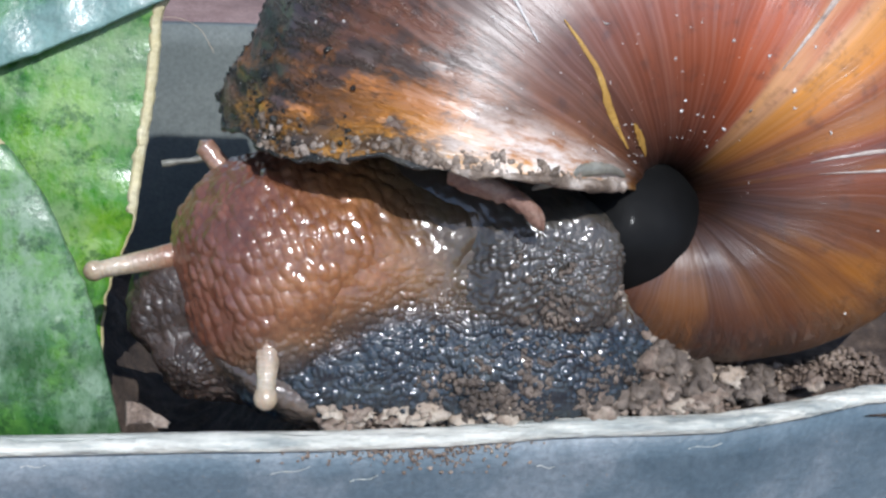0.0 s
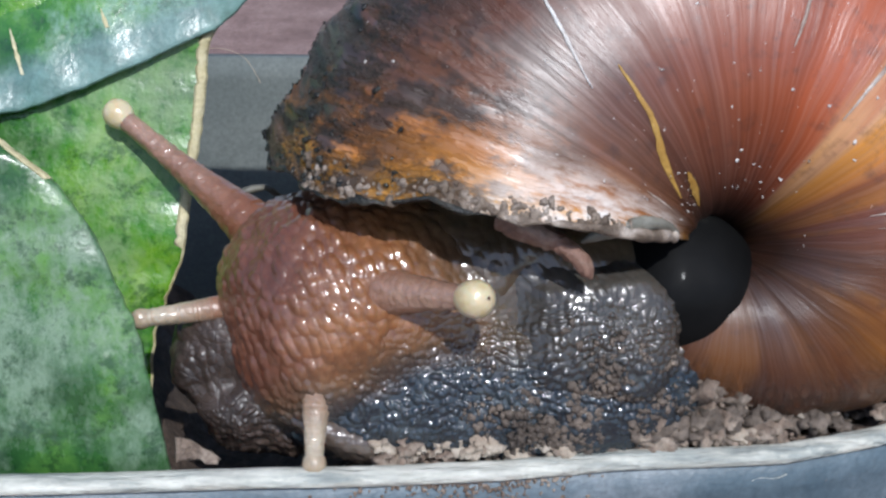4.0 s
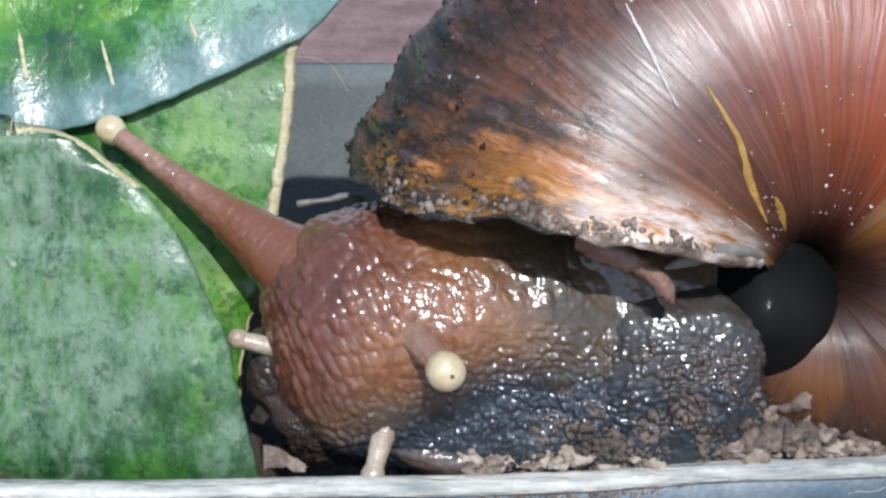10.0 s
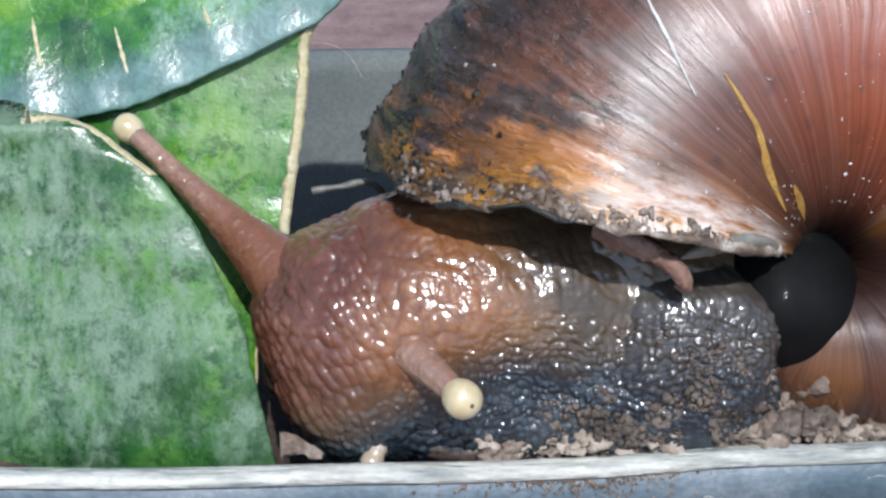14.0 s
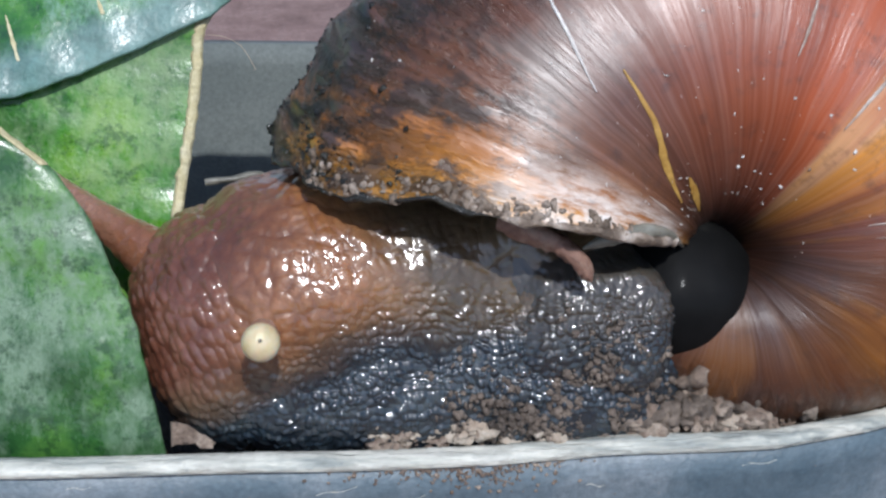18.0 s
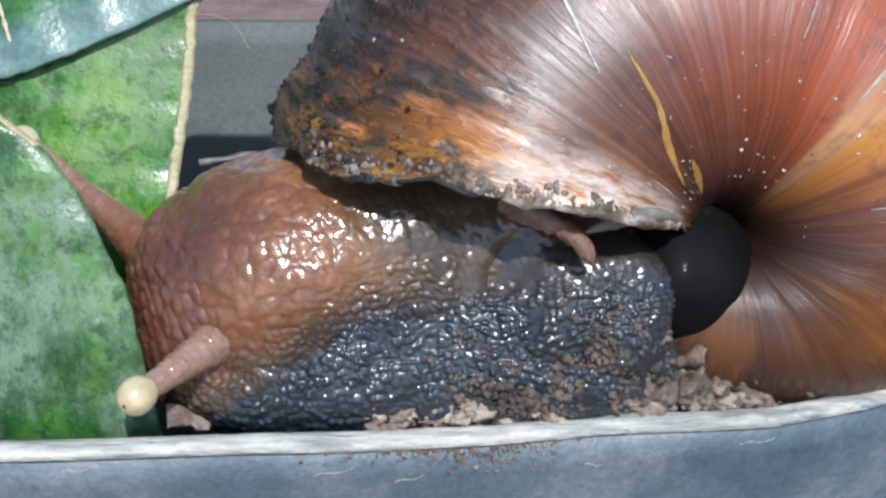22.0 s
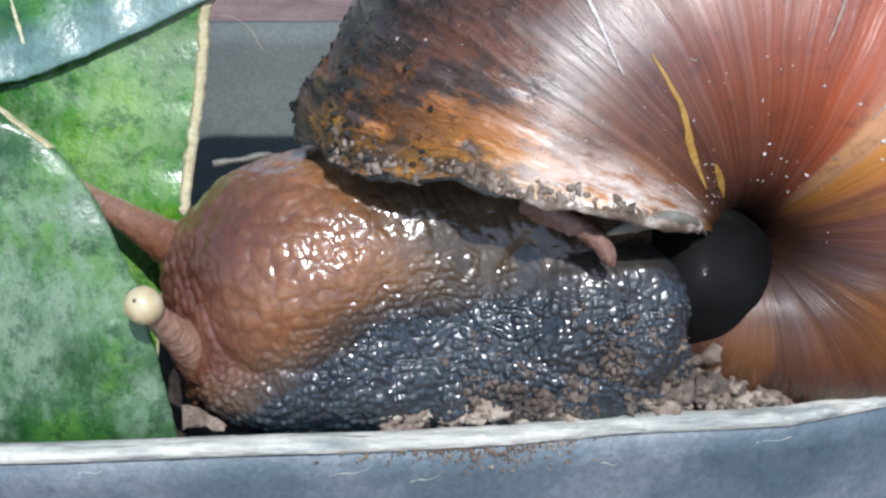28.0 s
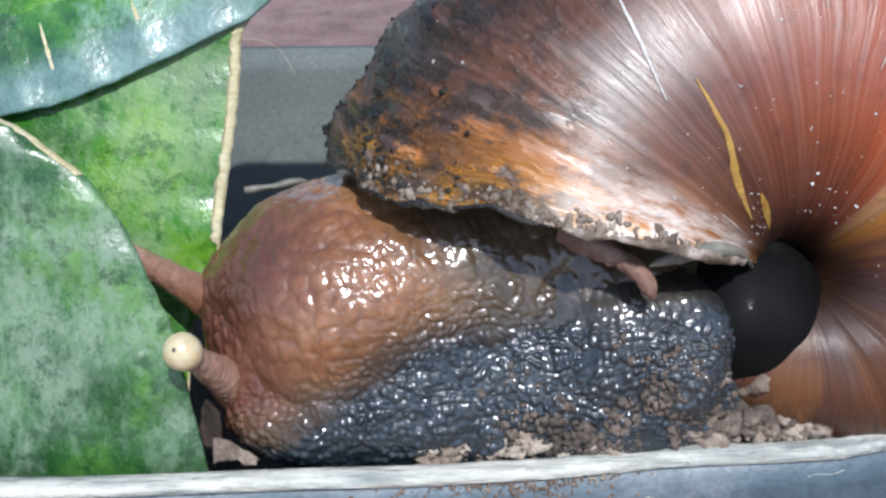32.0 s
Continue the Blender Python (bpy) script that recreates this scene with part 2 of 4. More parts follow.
def shell_material():
    """u runs along the whorl from the lip, v round the whorl from the hub."""
    m = Mat("shell", rough=0.4, coat=1.0, coat_rough=0.3)
    m.b.inputs["Coat IOR"].default_value = 1.65
    m.b.inputs["Specular IOR Level"].default_value = 0.3
    uv = m.coords("UV")
    wander = m.node("ShaderNodeTexNoise", Scale=7.0, Detail=3.0)
    m.link(uv, wander.inputs["Vector"])
    shiftx = m.node("ShaderNodeCombineXYZ")
    m.link(m.range(wander.outputs["Fac"], 0, 1, -0.012, 0.012), shiftx.inputs[0])
    bent = m.node("ShaderNodeVectorMath")
    m.link(uv, bent.inputs[0])
    m.link(shiftx.outputs[0], bent.inputs[1])

    def lines(stretch, shift=(0, 0, 0)):
        mp = m.node("ShaderNodeMapping", Scale=stretch, Location=shift)
        m.link(bent.outputs[0], mp.inputs["Vector"])
        return mp.outputs[0]
    streak = m.noise(lines((40, 2.4, 1)), 1.0, 4, 0.65, 0.36, 0.68)
    hair = m.noise(lines((170, 3.0, 1)), 1.0, 3, 0.6, 0.42, 0.66)
    broad = m.noise(m.coords("UV", (11, 1.5, 1), shift=(3.1, 0.4, 0)), 1.0, 3, 0.55, 0.36, 0.62)
    sep = m.node("ShaderNodeSeparateXYZ")
    m.link(uv, sep.inputs[0])
    u, v = sep.outputs[0], sep.outputs[1]
    wob = m.math("ADD", u, m.range(broad, 0, 1, -0.02, 0.02))
    base = m.ramp(wob, [(0.0, (0.50, 0.24, 0.030)), (0.02, (0.62, 0.27, 0.012)), (0.038, (0.44, 0.15, 0.010)), (0.06, (0.15, 0.052, 0.014)), (0.13, (0.10, 0.032, 0.014)), (0.22, (0.20, 0.046, 0.014)),
                        (0.32, (0.30, 0.058, 0.013)), (0.375, (0.36, 0.070, 0.012)), (0.385, (0.60, 0.32, 0.15)), (0.398, (0.60, 0.24, 0.02)), (0.44, (0.52, 0.18, 0.014)), (0.465, (0.20, 0.040, 0.010)), (0.52, (0.16, 0.036, 0.008)),
                        (0.56, (0.14, 0.040, 0.006)), (0.64, (0.13, 0.040, 0.006)), (0.72, (0.08, 0.025, 0.006))])
    dark = m.mix(m.math("MULTIPLY", m.math("MULTIPLY", streak, m.range(u, 0.04, 0.11, 0.3, 1.0)), m.range(u, 0.46, 0.52, 0.42, 0.6)), base, (0.03, 0.008, 0.005))
    amber = m.mix(m.math("MULTIPLY", m.range(broad, 0.35, 0.8, 0, 0.95), m.math("MULTIPLY", m.range(u, 0.44, 0.52, 0.0, 1), m.range(u, 0.6, 0.68, 1.0, 0.15))), dark, (0.40, 0.15, 0.006))
    # colour falls to near black towards the hub, reaching wider far along the whorl
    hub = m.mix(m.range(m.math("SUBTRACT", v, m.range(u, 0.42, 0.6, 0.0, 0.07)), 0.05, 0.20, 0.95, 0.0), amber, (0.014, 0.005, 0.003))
    crust = m.noise(m.coords("UV", (80, 16, 1)), 1.0, 6, 0.75, 0.44, 0.56)
    clump = m.noise(m.coords("UV", (46, 10, 1), shift=(7, 1, 0)), 1.0, 6, 0.7, 0.45, 0.53)
    edge = m.math("MULTIPLY", m.range(u, 0.012, 0.10, 1.0, 0.0), m.range(v, 0.27, 0.37, 0.08, 1))
    lipward = m.math("MULTIPLY", edge, crust)
    thick = m.noise(m.coords("UV", (46, 19, 1), shift=(7, 1, 0)), 1.0, 6, 0.7, 0.46, 0.55)
    patch = m.math("MULTIPLY", m.math("MULTIPLY", thick, m.range(u, 0.05, 0.17, 0.9, 0.0)), m.range(v, 0.17, 0.29))
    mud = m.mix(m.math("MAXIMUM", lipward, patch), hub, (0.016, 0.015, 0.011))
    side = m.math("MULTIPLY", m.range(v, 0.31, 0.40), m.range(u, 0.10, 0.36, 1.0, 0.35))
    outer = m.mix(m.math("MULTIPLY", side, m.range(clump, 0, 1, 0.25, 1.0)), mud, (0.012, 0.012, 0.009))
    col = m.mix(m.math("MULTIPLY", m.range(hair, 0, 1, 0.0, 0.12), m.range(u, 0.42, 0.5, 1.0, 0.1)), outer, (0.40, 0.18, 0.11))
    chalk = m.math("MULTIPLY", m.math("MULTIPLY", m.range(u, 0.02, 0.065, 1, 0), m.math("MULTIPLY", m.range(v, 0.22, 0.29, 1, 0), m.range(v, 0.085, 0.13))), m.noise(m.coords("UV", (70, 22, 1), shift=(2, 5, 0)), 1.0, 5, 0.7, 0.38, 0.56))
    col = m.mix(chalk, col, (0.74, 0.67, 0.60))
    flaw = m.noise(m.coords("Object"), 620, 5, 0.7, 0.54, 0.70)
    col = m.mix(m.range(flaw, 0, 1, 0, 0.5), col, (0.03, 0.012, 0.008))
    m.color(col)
    m.rough(m.range(m.noise(uv, 22, 5), 0, 1, 0.38, 0.55))
    soft_rib = m.noise(lines((40, 0.8, 1), (5, 2, 0)), 1.0, 1, 0.5, 0, 1)
    fine_rib = m.noise(lines((230, 5.0, 1), (1, 8, 0)), 1.0, 3, 0.65, 0, 1)
    film = m.node("ShaderNodeBump", Distance=0.15 * MM)
    scuff = m.noise(lines((150, 22.0, 1), (4, 3, 0)), 1.0, 4, 0.7, 0, 1)
    m.link(m.math("ADD", m.range(soft_rib, 0, 1, 0, 0.6), m.math("ADD", m.range(fine_rib, 0, 1, 0, 0.35), m.range(scuff, 0, 1, 0, 0.3))), film.inputs["Height"])
    m.bump(soft_rib, 0.05 * MM).bump(fine_rib, 0.02 * MM)
    dirty = m.math("MAXIMUM", edge, side)
    m.bump(m.math("MULTIPLY", crust, dirty), 0.35 * MM).bump(m.noise(m.coords("Object"), 700, 4), 0.010 * MM)
    grit = m.node("ShaderNodeBump", Distance=0.35 * MM)
    m.link(m.math("MULTIPLY", crust, dirty), grit.inputs["Height"])
    m.link(film.outputs[0], grit.inputs["Normal"])
    m.link(grit.outputs[0], m.b.inputs["Coat Normal"])
    haze = m.noise(m.coords("UV", (30, 9, 1), shift=(9, 2, 0)), 1.0, 5, 0.7, 0.3, 0.7)
    m.link(m.math("MULTIPLY", m.range(haze, 0, 1, 0.85, 1.35), m.range(dirty, 0, 1, 0.34, 0.22)), m.b.inputs["Coat Roughness"])
    m.link(m.range(hair, 0, 1, 0.45, 1.0), m.b.inputs["Coat Weight"])
    return m.m


def speckle(name, stops, scale, rough=0.8, grain=2200, bump=0.06, along=1.0):
    m = Mat(name, rough=rough)
    v = m.coords(stretch=(along, 1, 1))
    c = m.ramp(m.noise(v, scale, 5, 0.65, 0.3, 0.7), stops)
    f = m.noise(v, grain, 4, 0.7, 0.3, 0.7)
    m.color(m.mix(m.range(f, 0, 1, 0.0, 0.5), c, tuple(x * 0.45 for x in stops[0][1])))
    m.bump(f, bump * MM)
    return m.m


def leaf_material(name, dark, mid, light, dust, dusty, edge_sheen=None):
    m = Mat(name, rough=0.42, coat=0.2, coat_rough=0.22)
    v = m.coords()
    blot = m.noise(v, 130, 5, 0.7, 0.32, 0.68)
    c = m.ramp(blot, [(0, dark), (0.5, mid), (1, light)])
    patch = m.math("MULTIPLY", m.noise(m.coords(stretch=(1, 0.5, 1), shift=(0.4, 0.1, 0.2)), 95, 6, 0.8, 0.44, 0.57), m.noise(m.coords(stretch=(1, 0.55, 1)), 900, 6, 0.8, 0.36, 0.56))
    c = m.mix(m.range(patch, 0, 1, 0, dusty), c, dust)
    deep = m.noise(m.coords(shift=(0.9, 0.3, 0.7)), 480, 6, 0.8, 0.52, 0.60)
    c = m.mix(m.range(deep, 0, 1, 0, 0.7), c, dark)
    spots = m.range(m.cells(v, 330, "F1"), 0.0, 0.09, 0.6, 0.0)
    c = m.mix(spots, c, (0.45, 0.52, 0.38))
    if edge_sheen:
        # blue-grey reflection of the sky, painted into the colour along the rolled edge
        att = m.node("ShaderNodeAttribute")
        att.attribute_name = "across"
        reach = m.math("ADD", att.outputs["Fac"], m.range(m.noise(v, 240, 5, 0.7, 0, 1), 0, 1, -0.07, 0.07))
        sheen = m.mix(m.noise(v, 700, 5, 0.75, 0.35, 0.65), edge_sheen, tuple(x * 0.55 for x in edge_sheen))
        c = m.mix(m.range(reach, 0.80, 0.90, 0.0, 0.85), c, sheen)
    m.color(c)
    m.rough(m.range(patch, 0, 1, 0.26, 0.62))
    m.bump(blot, 0.07 * MM).bump(m.noise(v, 1500, 4), 0.016 * MM)
    return m.m


EYE, MANTLE, SHELL = eye_material(), plain_skin(), shell_material()
PUPIL = speckle("pupil", [(0, (0.05, 0.03, 0.02)), (1, (0.12, 0.08, 0.05))], 900, 0.3)
MUD = speckle("dried_mud", [(0, (0.09, 0.065, 0.045)), (0.45, (0.24, 0.18, 0.13)), (0.7, (0.44, 0.36, 0.29)), (1, (0.66, 0.58, 0.50))], 650, 0.5, bump=0.15)
BLACKMUD = speckle("black_mud", [(0, (0.008, 0.008, 0.007)), (0.6, (0.022, 0.022, 0.018)), (1, (0.07, 0.065, 0.05))], 500, 0.22, bump=0.12)
HUB_PLUG = speckle("dark_shell", [(0, (0.012, 0.005, 0.004)), (1, (0.035, 0.012, 0.007))], 300, 0.4, bump=0.02)
FLESH = speckle("dry_flesh", [(0, (0.14, 0.07, 0.05)), (0.5, (0.30, 0.17, 0.12)), (1, (0.48, 0.36, 0.28))], 500, 0.4, bump=0.1)
OLIVE = speckle("pale_edge", [(0, (0.10, 0.095, 0.075)), (0.5, (0.20, 0.19, 0.15)), (1, (0.33, 0.32, 0.27))], 260, 0.4, bump=0.02)
LIP = speckle("shell_lip", [(0, (0.22, 0.15, 0.11)), (0.5, (0.45, 0.36, 0.30)), (1, (0.66, 0.60, 0.54))], 420, 0.45)
SCAR = speckle("scar", [(0, (0.36, 0.19, 0.03)), (1, (0.55, 0.34, 0.08))], 500, 0.45)
FLECK = speckle("fleck", [(0, (0.55, 0.5, 0.45)), (1, (0.8, 0.78, 0.74))], 700, 0.3)
STUCK = speckle("wet_soil", [(0, (0.055, 0.042, 0.033)), (0.5, (0.15, 0.115, 0.088)), (1, (0.34, 0.27, 0.21))], 420, 0.6, bump=0.15)
SOIL = speckle("soil", [(0, (0.03, 0.019, 0.013)), (0.5, (0.075, 0.05, 0.035)), (1, (0.17, 0.12, 0.085))], 420, 0.9, bump=0.15)
CRUMB = speckle("soil_crumb", [(0, (0.11, 0.075, 0.055)), (0.5, (0.27, 0.20, 0.15)), (1, (0.52, 0.43, 0.34))], 480, 0.9, bump=0.15)
PALECRUMB = speckle("pale_crumb", [(0, (0.30, 0.22, 0.16)), (0.5, (0.42, 0.34, 0.26)), (1, (0.60, 0.53, 0.43))], 480, 0.85, bump=0.1)
ROOT = speckle("root", [(0, (0.35, 0.27, 0.17)), (1, (0.6, 0.5, 0.36))], 700, 0.7)
MARGIN = speckle("leaf_margin", [(0, (0.42, 0.34, 0.15)), (0.5, (0.62, 0.55, 0.32)), (1, (0.75, 0.70, 0.5))], 300, 0.5)
LEAF = leaf_material("leaf", (0.010, 0.042, 0.013), (0.030, 0.10, 0.022), (0.11, 0.25, 0.04), (0.18, 0.26, 0.17), 0.85)
BRIGHTLEAF = leaf_material("bright_leaf", (0.012, 0.07, 0.008), (0.048, 0.185, 0.010), (0.16, 0.31, 0.022), (0.26, 0.34, 0.18), 0.45)
# last tone paints the sky's reflection on the rolled lower edge
TOPLEAF = leaf_material("top_leaf", (0.010, 0.05, 0.020), (0.036, 0.14, 0.024), (0.12, 0.28, 0.045), (0.24, 0.38, 0.33), 0.7, (0.17, 0.28, 0.26))
TOPLEAF.node_tree.nodes["Principled BSDF"].inputs["Coat Weight"].default_value = 0.35
POT = speckle("pot_plastic", [(0, (0.06, 0.098, 0.125)), (0.5, (0.13, 0.172, 0.2)), (1, (0.29, 0.32, 0.34))], 75, 0.42, bump=0.03)
RIM = speckle("pot_rim", [(0, (0.13, 0.16, 0.16)), (0.28, (0.42, 0.44, 0.40)), (0.55, (0.68, 0.67, 0.58)), (1, (0.86, 0.83, 0.73))], 700, 0.6, bump=0.16, along=0.12)
INNER = speckle("pot_inside", [(0, (0.10, 0.115, 0.108)), (0.5, (0.135, 0.152, 0.142)), (1, (0.18, 0.195, 0.18))], 60, 0.8, bump=0.02)
GROUND = speckle("ground", [(0, (0.16, 0.10, 0.085)), (0.5, (0.25, 0.16, 0.14)), (1, (0.34, 0.24, 0.21))], 60, 0.9, 600, 0.2)


# ---------------------------------------------------------------- building helpers
def part(name, bm, material, parent, label="", smooth=True):
    me = bpy.data.meshes.new(name)
    bm.to_mesh(me)
    bm.free()
    return meshed(name, me, material, parent, label, smooth)


def meshed(name, me, material, parent, label="", smooth=True):
    for mat in material if isinstance(material, (list, tuple)) else [material]:
        me.materials.append(mat)
    me.polygons.foreach_set("use_smooth", [smooth] * len(me.polygons))
    ob = new(name, me)
    ob.parent = parent
    if label:
        tagged(ob, label)
    return ob


def grid_mesh(name, rows, closed=False):
    """A mesh over rows of points (mm); closed: each row runs round."""
    n, k = len(rows), len(rows[0])
    verts = [tuple(c * MM for c in p) for r in rows for p in r]
    faces = []
    for i in range(n - 1):
        for j in range(k if closed else k - 1):
            j2 = (j + 1) % k
            faces.append((i * k + j, i * k + j2, (i + 1) * k + j2, (i + 1) * k + j))
    me = bpy.data.meshes.new(name)
    me.from_pydata(verts, [], faces)
    return me


def cube_sphere(n):
    """Even unit sphere as points and faces."""
    t = np.tan(np.linspace(-math.pi / 4, math.pi / 4, n + 1))
    index, pts, faces = {}, [], []

    def at(p):
        key = tuple(round(c, 5) for c in p)
        if key not in index:
            index[key] = len(pts)
            v = Vector(p).normalized()
            pts.append(v)
        return index[key]
    for ax in range(3):
        for sg in (-1, 1):
            for i in range(n):
                for j in range(n):
                    quad = []
                    for di, dj in ((0, 0), (1, 0), (1, 1), (0, 1)):
                        q = [0, 0, 0]
                        q[ax], q[(ax + 1) % 3], q[(ax + 2) % 3] = sg, t[i + di], t[j + dj]
                        quad.append(at(q))
                    faces.append(quad if sg > 0 else quad[::-1])
    return pts, faces


SPHERES = {}


def blob(name, size, n, relief, material, parent, label="", turn=0.0):
    """A skin-covered lump of half sizes size (mm) round its own origin. relief(p, q): height in mm at the point p (mm) with direction q."""
    if n not in SPHERES:
        SPHERES[n] = cube_sphere(n)
    pts, faces = SPHERES[n]
    rot = Matrix.Rotation(radians(turn), 3, "Z")
    verts = []
    for d in pts:
        p = Vector((d.x * size[0], d.y * size[1], d.z * size[2]))
        nrm = Vector((d.x / size[0], d.y / size[1], d.z / size[2])).normalized()
        p = p + nrm * relief(p, d)
        verts.append((rot @ p) * MM)
    me = bpy.data.meshes.new(name)
    me.from_pydata(verts, [], faces)
    return meshed(name, me, material, parent, label)


def pebbled(size, depth, stretch=(1, 1, 1), big=0.0, seed=0.0, domes=False):
    """Relief of skin tubercles of about size mm: flat plates between grooves, or round domes."""
    def f(p, d):
        q = Vector((p.x * stretch[0] / size + seed, p.y * stretch[1] / size, p.z * stretch[2] / size))
        dist = noise.voronoi(q)[0]
        if domes:
            h = depth * (0.6 - min(1.0, (dist[0] / 0.75) ** 2)) * (0.75 + 0.5 * noise.cell(q * 0.7))
        else:
            h = depth * (min(1.0, (dist[1] - dist[0]) * 2.2) - 0.5)
        return h + big * noise.noise(Vector((p.x, p.y, p.z)) * 0.23 + Vector((seed, 7.0, 0.0)))
    return f


def tube(path, radii, around=12, wobble=0.0, seed=0):
    """Rows of rings along a path (mm)."""
    rows = []
    rnd = random.Random(seed)
    side = Vector((0.31, 0.2, 0.93))
    for i, p in enumerate(path):
        a, b = Vector(path[max(0, i - 1)]), Vector(path[min(len(path) - 1, i + 1)])
        w = (b - a).normalized()
        x = w.cross(side).normalized()
        y = w.cross(x)
        rows.append([Vector(p) + (x * math.cos(k * math.tau / around) + y * math.sin(k * math.tau / around)) * radii[i] * (1 + rnd.uniform(-wobble, wobble))
                     for k in range(around)])
    return rows


def spline(ctrl, n):
    """Smooth run of n points through control points of any length."""
    ctrl = [Vector(c) if len(c) > 1 else Vector((c[0], 0, 0)) for c in ctrl]
    out = []
    m = len(ctrl) - 1
    for i in range(n):
        f = i / (n - 1) * m
        k = min(int(f), m - 1)
        f -= k
        p0, p1, p2, p3 = ctrl[max(k - 1, 0)], ctrl[k], ctrl[k + 1], ctrl[min(k + 2, m)]
        out.append(0.5 * (2 * p1 + (p2 - p0) * f + (2 * p0 - 5 * p1 + 4 * p2 - p3) * f * f + (3 * p1 - p0 - 3 * p2 + p3) * f ** 3))
    return out


def lumps(items, seed, sub=2, rough=0.35):
    """One mesh of irregular crumbs: items are (x, y, z, radius) in mm."""
    rnd = random.Random(seed)
    verts, faces = [], []
    for x, y, z, r in items:
        bm = bmesh.new()
        bmesh.ops.create_icosphere(bm, subdivisions=sub if r > 0.35 else 1, radius=1)
        off = Vector((rnd.uniform(0, 50), rnd.uniform(0, 50), rnd.uniform(0, 50)))
        sq = Vector((rnd.uniform(0.7, 1.25), rnd.uniform(0.7, 1.25), rnd.uniform(0.6, 1.0)))
        base = len(verts)
        for v in bm.verts:
            k = 1 + rough * 1.8 * noise.noise(v.co * 1.4 + off) + rough * noise.noise(v.co * 3.6 + off)
            verts.append(((x + v.co.x * sq.x * r * k) * MM, (y + v.co.y * sq.y * r * k) * MM, (z + v.co.z * sq.z * r * k) * MM))
        bm.verts.index_update()
        faces += [[base + v.index for v in f.verts] for f in bm.faces]
        bm.free()
    me = bpy.data.meshes.new("crumbs")
    me.from_pydata(verts, [], faces)
    return me


# ---------------------------------------------------------------- ground and pot
def rim_y(x):
    """How far the bent front wall of the trough lies back at x (mm)."""
    xs = (-200, -20, -2, 8, 15, 26, 32, 37, 60, 200)
    ys = (0.0, 0.0, 0.4, 1.0, 1.9, 2.4, 4.0, 5.8, 9.0, 9.0)
    return -0.9 + float(np.interp(x, xs, ys)) + 0.12 * noise.noise(Vector((x * 0.13, 3.0, 0.0)))


def build_ground():
    rows = [[(x, y, -120.0) for x in np.linspace(-1, 1, 9) * 400000] for y in np.linspace(-1, 1, 9) * 400000]
    g = meshed("ground", grid_mesh("ground", rows), GROUND, None)
    tagged(g, "dusty reddish-brown bare ground under the pot", "ground", kind="structure")


def build_pot():
    pot = tagged(new("planter"), "worn blue-grey plastic plant trough with a scuffed pale rim", "plant pot")
    pot.location = (0, 0.037, -0.12)
    o = Vector((0, 37, -120))
    xs = list(np.linspace(-115, -40, 16)) + list(np.linspace(-39, 45, 120)) + list(np.linspace(47, 115, 14))

    def wall(name, prof, xs, place, label="", mat=POT):
        rows = []
        for x in xs:
            rows.append([place(x, d, z) - o for d, z in prof])
        return meshed(name, grid_mesh(name, rows, True), mat, pot, label)
    prof = [(1.4, -0.7), (0.2, -0.7), (0.25, -3), (1.5, -40), (4.5, -118), (5.5, -120), (8.0, -120), (7.2, -118), (3.8, -40), (2.4, -3)]
    wall("front_wall", prof, xs, lambda x, d, z: Vector((x, rim_y(x) * max(0.0, 1 + z / 60) + d, z + wave(x) * max(0.0, 1 + z / 20))))
    wall("back_wall", prof, list(np.linspace(-115, 115, 24)), lambda x, d, z: Vector((x, 74 - d, z)), "plain grey-green inner face", INNER)
    ys = list(np.linspace(0.0, 74, 14))
    wall("end_wall", prof, ys, lambda y, d, z: Vector((-115 + d, y, z)))
    wall("end_wall", prof, ys, lambda y, d, z: Vector((115 - d, y, z)))
    # lip: a rounded, chipped band along the top of each wall
    lip = [(0.1, -0.75), (-0.06, -0.6), (-0.06, -0.3), (0.1, -0.08), (0.4, 0.02), (0.95, 0.02), (1.35, -0.1), (1.6, -0.5), (1.6, -0.75)]

    def band(xs, place, mat=POT, label=""):
        rows = []
        for x in xs:
            row = []
            for k, (d, z) in enumerate(lip):
                n = 0.13 * noise.noise(Vector((x * 0.55, k * 0.5, 1.0))) + 0.10 * noise.noise(Vector((x * 2.1, k * 0.8, 4.0)))
                row.append(place(x, d - n, z + n) - o)
            rows.append(row)
        return meshed("rim", grid_mesh("rim", rows, True), mat, pot, label)
    band(list(np.linspace(-115, -40, 40)) + list(np.linspace(-39.8, 45, 330)) + list(np.linspace(46, 115, 40)), lambda x, d, z: Vector((x, rim_y(x) + d, z + wave(x))), RIM, "pale scuffed rim")
    band(np.linspace(0, 74, 60), lambda y, d, z: Vector((-115 + d, y, z)))
    band(np.linspace(0, 74, 60), lambda y, d, z: Vector((115 - d, y, z)))
    rnd = random.Random(4)
    for x, z, dx, dz in ((-3, -2.6, 2.5, 0.5), (2, -3.4, 1.8, 0.4), (-18, -1.7, 1.5, 0.1), (14, -3.0, 1.2, -0.2), (24, -2.0, 2.2, 0.3), (-26, -3.2, 2, 0.2)):
        path = [Vector((x + dx * q, rim_y(x + dx * q) * (1 + z / 60) + 0.235, z + dz * q + 0.1 * math.sin(q * 7))) - o for q in np.linspace(0, 1, 16)]
        meshed("scratch", grid_mesh("scratch", tube(path, [0.012 + 0.03 * rnd.random() for _ in path], 6), True), RIM, pot, "pale scratch")
    rows = [[Vector((x, y, -112)) - o for x in np.linspace(-112, 112, 6)] for y in np.linspace(4, 70, 4)]
    meshed("base", grid_mesh("base", rows), POT, pot)


